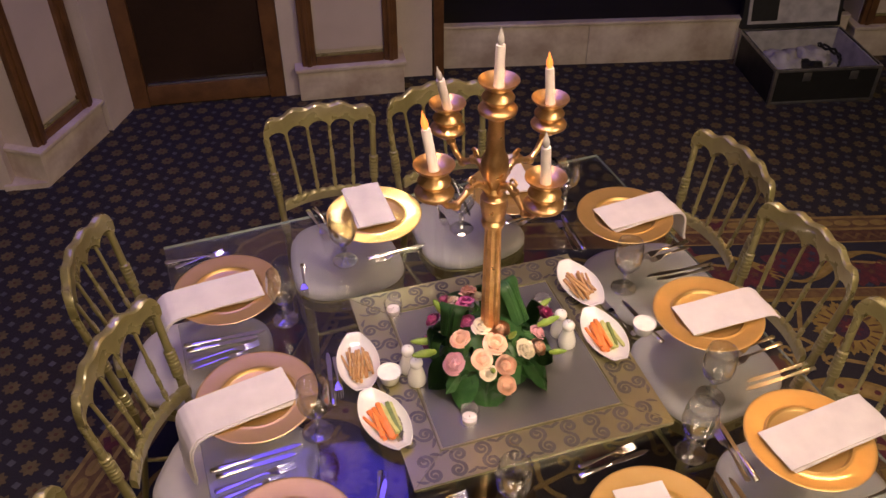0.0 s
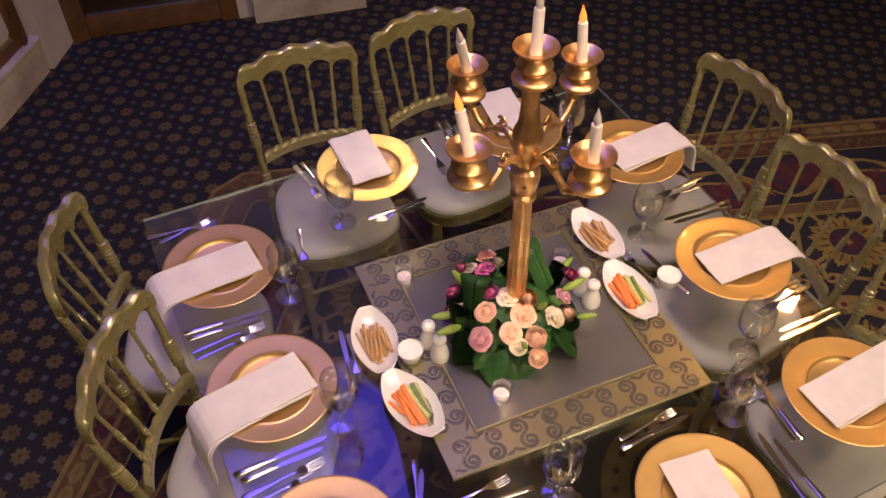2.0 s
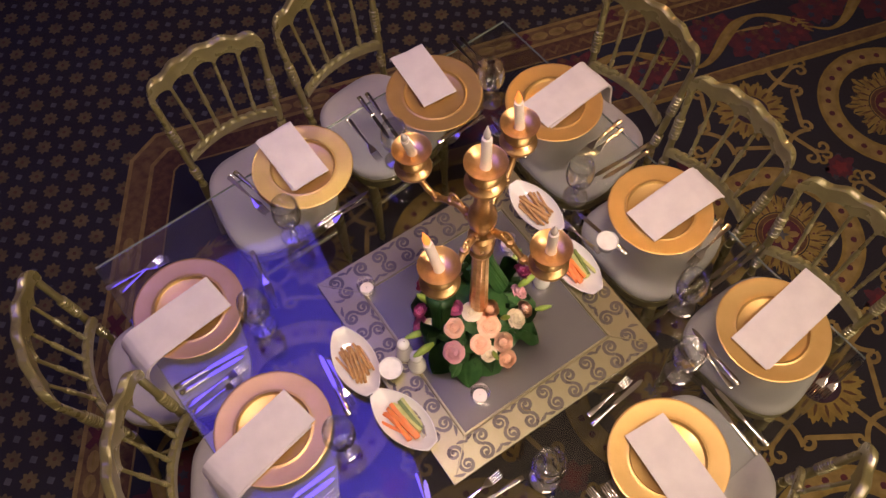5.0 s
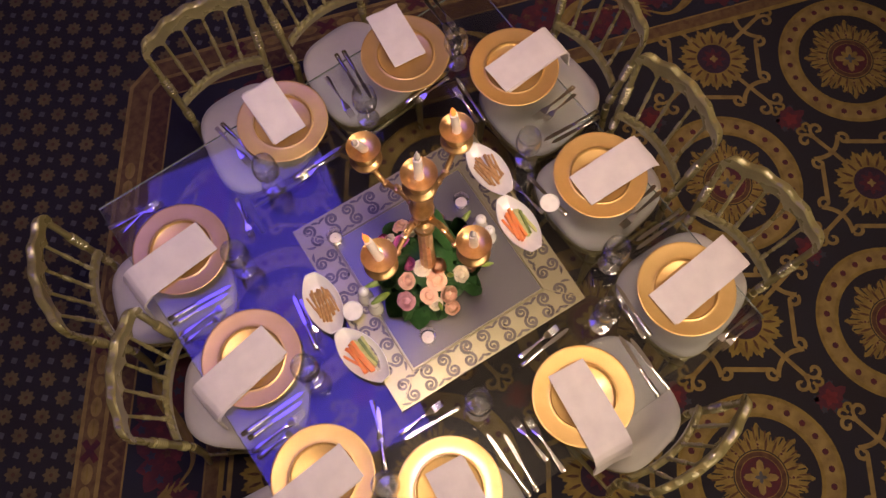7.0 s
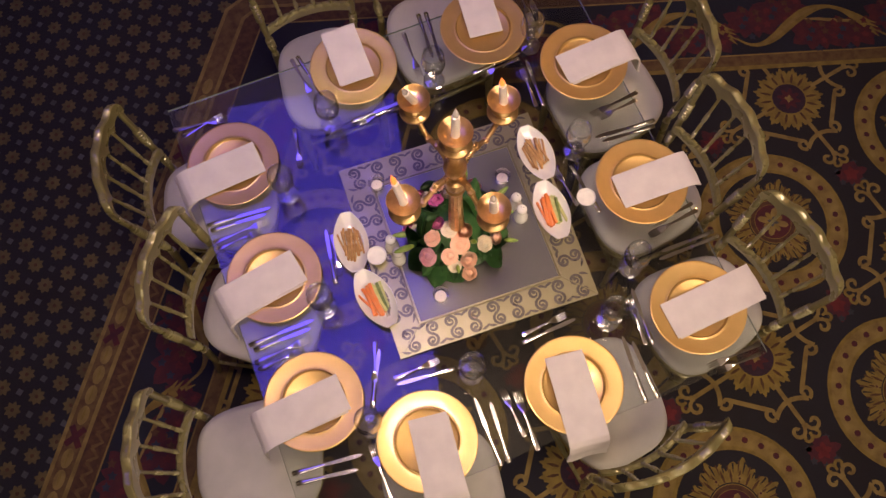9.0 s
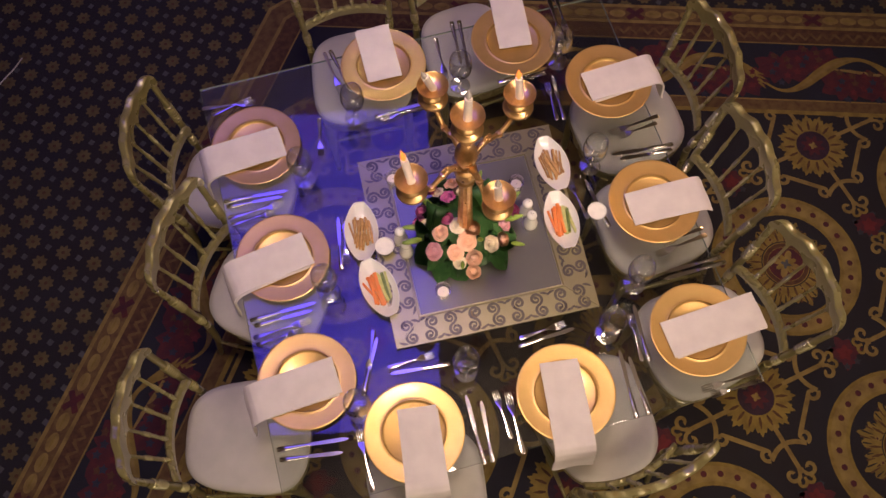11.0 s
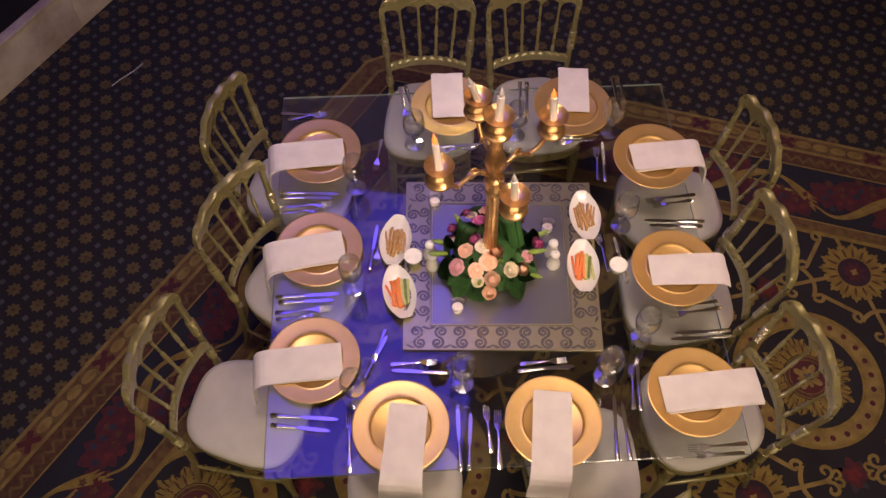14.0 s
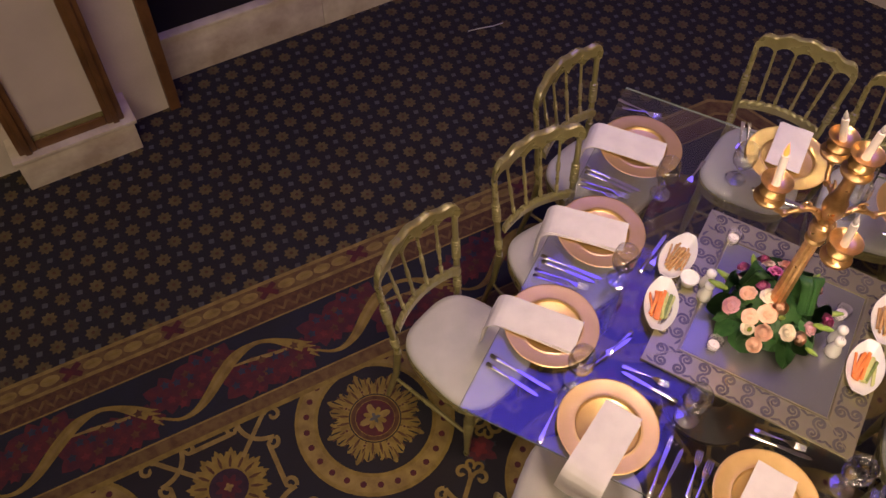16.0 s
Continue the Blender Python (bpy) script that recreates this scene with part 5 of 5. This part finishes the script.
# the centre and the direction of each dish's length
DISHES = [((-0.397, 0.083), 84, TZ, "bread"), ((-0.377, -0.138), 103, TZ, "veg"), ((0.331, 0.188), 93, TRAYZ, "bread"), ((0.304, -0.036), 89, TRAYZ, "veg")]
rnd = random.Random(9)
for c, ang, z, kind in DISHES:
    md = pose(c[0], c[1], z + 0.0005, 0, 0, ang - 90) @ Matrix.Scale(0.92, 4)
    ob = new("boat_dish", dish)
    ob.matrix_basis = md
    tagged(ob, "white boat-shaped porcelain dish of breadsticks" if kind == "bread" else "white boat-shaped porcelain dish of carrot and cucumber sticks", "dish", "dishes of snacks")
    for k in range(12):
        lay = k // 7
        i = k % 7
        name = "breadstick" if kind == "bread" else ("carrot_stick" if i < 4 - lay else ("cucumber_peel_stick" if k == 11 else "cucumber_stick"))
        me, lab, cat = STICKS[name]
        x = -0.036 + 0.012 * i + 0.012 * lay
        ob = new(name, me)
        ob.matrix_basis = md @ pose(x, rnd.uniform(-.008, .008), 0.0125 + 0.0115 * lay + 5.0 * x * x, rnd.uniform(-4, 4), rnd.uniform(-20, 20), rnd.uniform(-13, 13) + 220 * x * (lay - 0.5)) @ Matrix.Scale(rnd.uniform(1.02, 1.18) * (1 - 6 * abs(x)), 4)
        tagged(ob, lab, cat, "sticks in the dishes")
for x, y, z in ((-0.328, 0.000, TRAYZ), (0.437, -0.030, TZ)):
    cup = thing("dip_cup", pose(x, y, z + 0.0005), "small white porcelain cup filled with white dip", "cup", "dip cups")
    bm = BM()
    lathe(bm, [(0, 0), (0.022, 0), (0.026, 0.004), (0.033, 0.030), (0.0345, 0.036), (0.0335, 0.0375), (0.0315, 0.036), (0.029, 0.028), (0, 0.026)], 28)
    part("cup_body", bm, CHINA, cup)
    bm = BM()
    lathe(bm, [(0, 0.0325), (0.012, 0.0335), (0.022, 0.0315), (0.0305, 0.0325)], 24)
    part("dip", bm, DIP, cup, "thick white dip")
for k, (x, y) in enumerate(((-0.267, 0.025), (-0.257, -0.026), (0.192, 0.030), (0.195, -0.018))):
    sh = thing("salt_shaker" if k % 2 else "pepper_shaker", pose(x, y, TRAYZ) @ Matrix.Diagonal((1.38, 1.38, 1.15, 1)), "small white porcelain shaker with a rounded top", "shaker", "salt and pepper shakers")
    bm = BM()
    lathe(bm, [(0, 0), (0.018, 0), (0.0195, 0.004), (0.0185, 0.020), (0.0125, 0.045), (0.0105, 0.054)], 20)
    part("shaker_body", bm, CHINA, sh)
    bm = BM()
    lathe(bm, [(0.0105, 0.0542), (0.0125, 0.058), (0.0135, 0.066), (0.0115, 0.073), (0.006, 0.077), (0, 0.078)], 20)
    top = part("shaker_top", bm, CHINA, sh)
    bm = BM()
    for q in range(3 if k % 2 else 1):
        lathe(bm, [(0, 0.0786), (0.0012, 0.0784)], 6, pose(0.003 * math.cos(q * 2.1), 0.003 * math.sin(q * 2.1), 0))
    part("pouring_holes", bm, CASEBLACK, sh)
for x, y in ((-0.248, 0.258), (0.183, 0.138), (-0.165, -0.204)):
    tl = thing("tea_light", pose(x, y, TRAYZ), "white tea light candle in a small clear glass", "tea light", "tea lights on the tray")
    bm = BM()
    lathe(bm, [(0, 0), (0.024, 0), (0.0255, 0.003), (0.028, 0.045), (0.027, 0.0455), (0.0245, 0.006), (0, 0.005)], 24)
    gl = part("glass_cup", bm, CLEARGLASS, tl)
    gl.visible_shadow = False
    bm = BM()
    lathe(bm, [(0, 0.0055), (0.0195, 0.0055), (0.020, 0.019), (0.0185, 0.020), (0, 0.0195)], 20)
    part("wax_body", bm, WAX, tl)
    bm = BM()
    tube(bm, [(0, 0, 0.0185), (0.0005, 0, 0.026)], 0.0008, 5)
    part("wick", bm, CASEBLACK, tl)

# ---- flight case and cable by the wall ----
m, n = frame2((2.533, 2.131), (3.165, 1.997))
case = thing("flight_case", m, "open black flight case with aluminium edges full of cloth and cables", "case")
D, H = 0.55, 0.225
bm = BM()
for a in ((0, n, 0, 0.012, 0.012, H), (0, n, D - 0.012, D, 0.012, H), (0, 0.012, 0.0125, D - 0.0125, 0.012, H), (n - 0.012, n, 0.0125, D - 0.0125, 0.012, H), (0, n, 0, D, 0, 0.0115)):
    box(bm, *a)
part("case_body", bm, CASEBLACK, case)
bm = BM()
for a in ((0.0125, n - 0.0125, 0.0125, 0.02, 0.02, H - 0.004), (0.0125, n - 0.0125, D - 0.02, D - 0.0125, 0.02, H - 0.004), (0.0125, 0.02, 0.0205, D - 0.0205, 0.02, H - 0.004), (n - 0.02, n - 0.0125, 0.0205, D - 0.0205, 0.02, H - 0.004), (0.0125, n - 0.0125, 0.0125, D - 0.0125, 0.012, 0.0195)):
    box(bm, *a)
part("lining", bm, LINING, case, "grey foam lining")
for x, y in ((-0.004, -0.004), (n - 0.018, -0.004), (-0.004, D - 0.018), (n - 0.018, D - 0.018)):
    bm = BM()
    box(bm, x, x + 0.022, y, y + 0.022, -0.0, H + 0.002, 0.003)
    part("corner_edge", bm, ALU, case)
for x0, x1, y0, y1, z in ((0.018, n - 0.018, -0.004, 0.006, H - 0.016), (0.018, n - 0.018, -0.004, 0.006, 0.0), (0.018, n - 0.018, D - 0.006, D + 0.004, H - 0.016), (-0.004, 0.006, 0.018, D - 0.018, H - 0.016), (n - 0.006, n + 0.004, 0.018, D - 0.018, H - 0.016)):
    bm = BM()
    box(bm, x0, x1, y0, y1, z, z + 0.018, 0.003)
    part("rim_edge", bm, ALU, case)
lidm = pose(0, D + 0.004, H + 0.004, -12, 0, 0)
bm = BM()
box(bm, 0, n, 0.0, 0.06, 0, D, 0.004)
lid = part("lid", bm, CASEBLACK, case, "raised black lid", m=lidm)
bm = BM()
box(bm, 0.03, n - 0.03, -0.006, -0.001, 0.03, D - 0.03)
part("lid_lining", bm, LINING, lid, "pale grey lid lining")
bm = BM()
box(bm, 0.05, 0.22, -0.010, -0.0065, 0.05, 0.30)
part("lid_pocket", bm, CASEBLACK, lid, "dark pocket in the lid")
for x in (0.17, n - 0.19):
    bm = BM()
    box(bm, x, x + 0.05, -0.010, -0.0045, H - 0.075, H - 0.02, 0.003)
    part("latch", bm, ALU, case)
for k, (x, y, s, mm, lab) in enumerate(((0.18, 0.30, 0.14, LINING, "crumpled pale grey cloth heaped in the flight case"), (0.40, 0.36, 0.12, LINING, "crumpled pale grey cloth heaped in the flight case"), (0.33, 0.22, 0.10, CASEBLACK, "black cloth bundle lying in the flight case"))):
    bm = BM()
    bmesh.ops.create_icosphere(bm, subdivisions=4, radius=s)
    for v in bm.verts:
        d = v.co.normalized()
        v.co = d * s * (1 + 0.35 * noise.noise(d * 2.2 + Vector((k * 7, 0, 0))) + 0.16 * noise.noise(d * 6 + Vector((k, 3, 0))))
        v.co.z = max(v.co.z * 0.75, -0.06)
    whole("crumpled_cloth", bm, mm, m @ pose(x, y, 0.08, 0, 0, 40 * k), lab, "cloth", "cloths in the flight case", smooth=180)
bm = BM()
pts = [(0.50 + 0.03 * math.cos(t), 0.30 + 0.14 * math.sin(t * 0.5), 0.16 + 0.015 * math.sin(3 * t)) for t in (0.5 * k for k in range(26))]
tube(bm, pts, 0.008, 8)
whole("coiled_cable", bm, CASEBLACK, m, "black cable coiled in the flight case", "cable")
bm = BM()
tube(bm, [(-2.01, 1.55, 0.004), (-1.97, 1.60, 0.004), (-1.91, 1.66, 0.004), (-1.87, 1.715, 0.004)], 0.003, 6)
whole("floor_cable", bm, CABLE, pose(0, 0, 0), "short thin pale cable lying on the carpet", "cable")
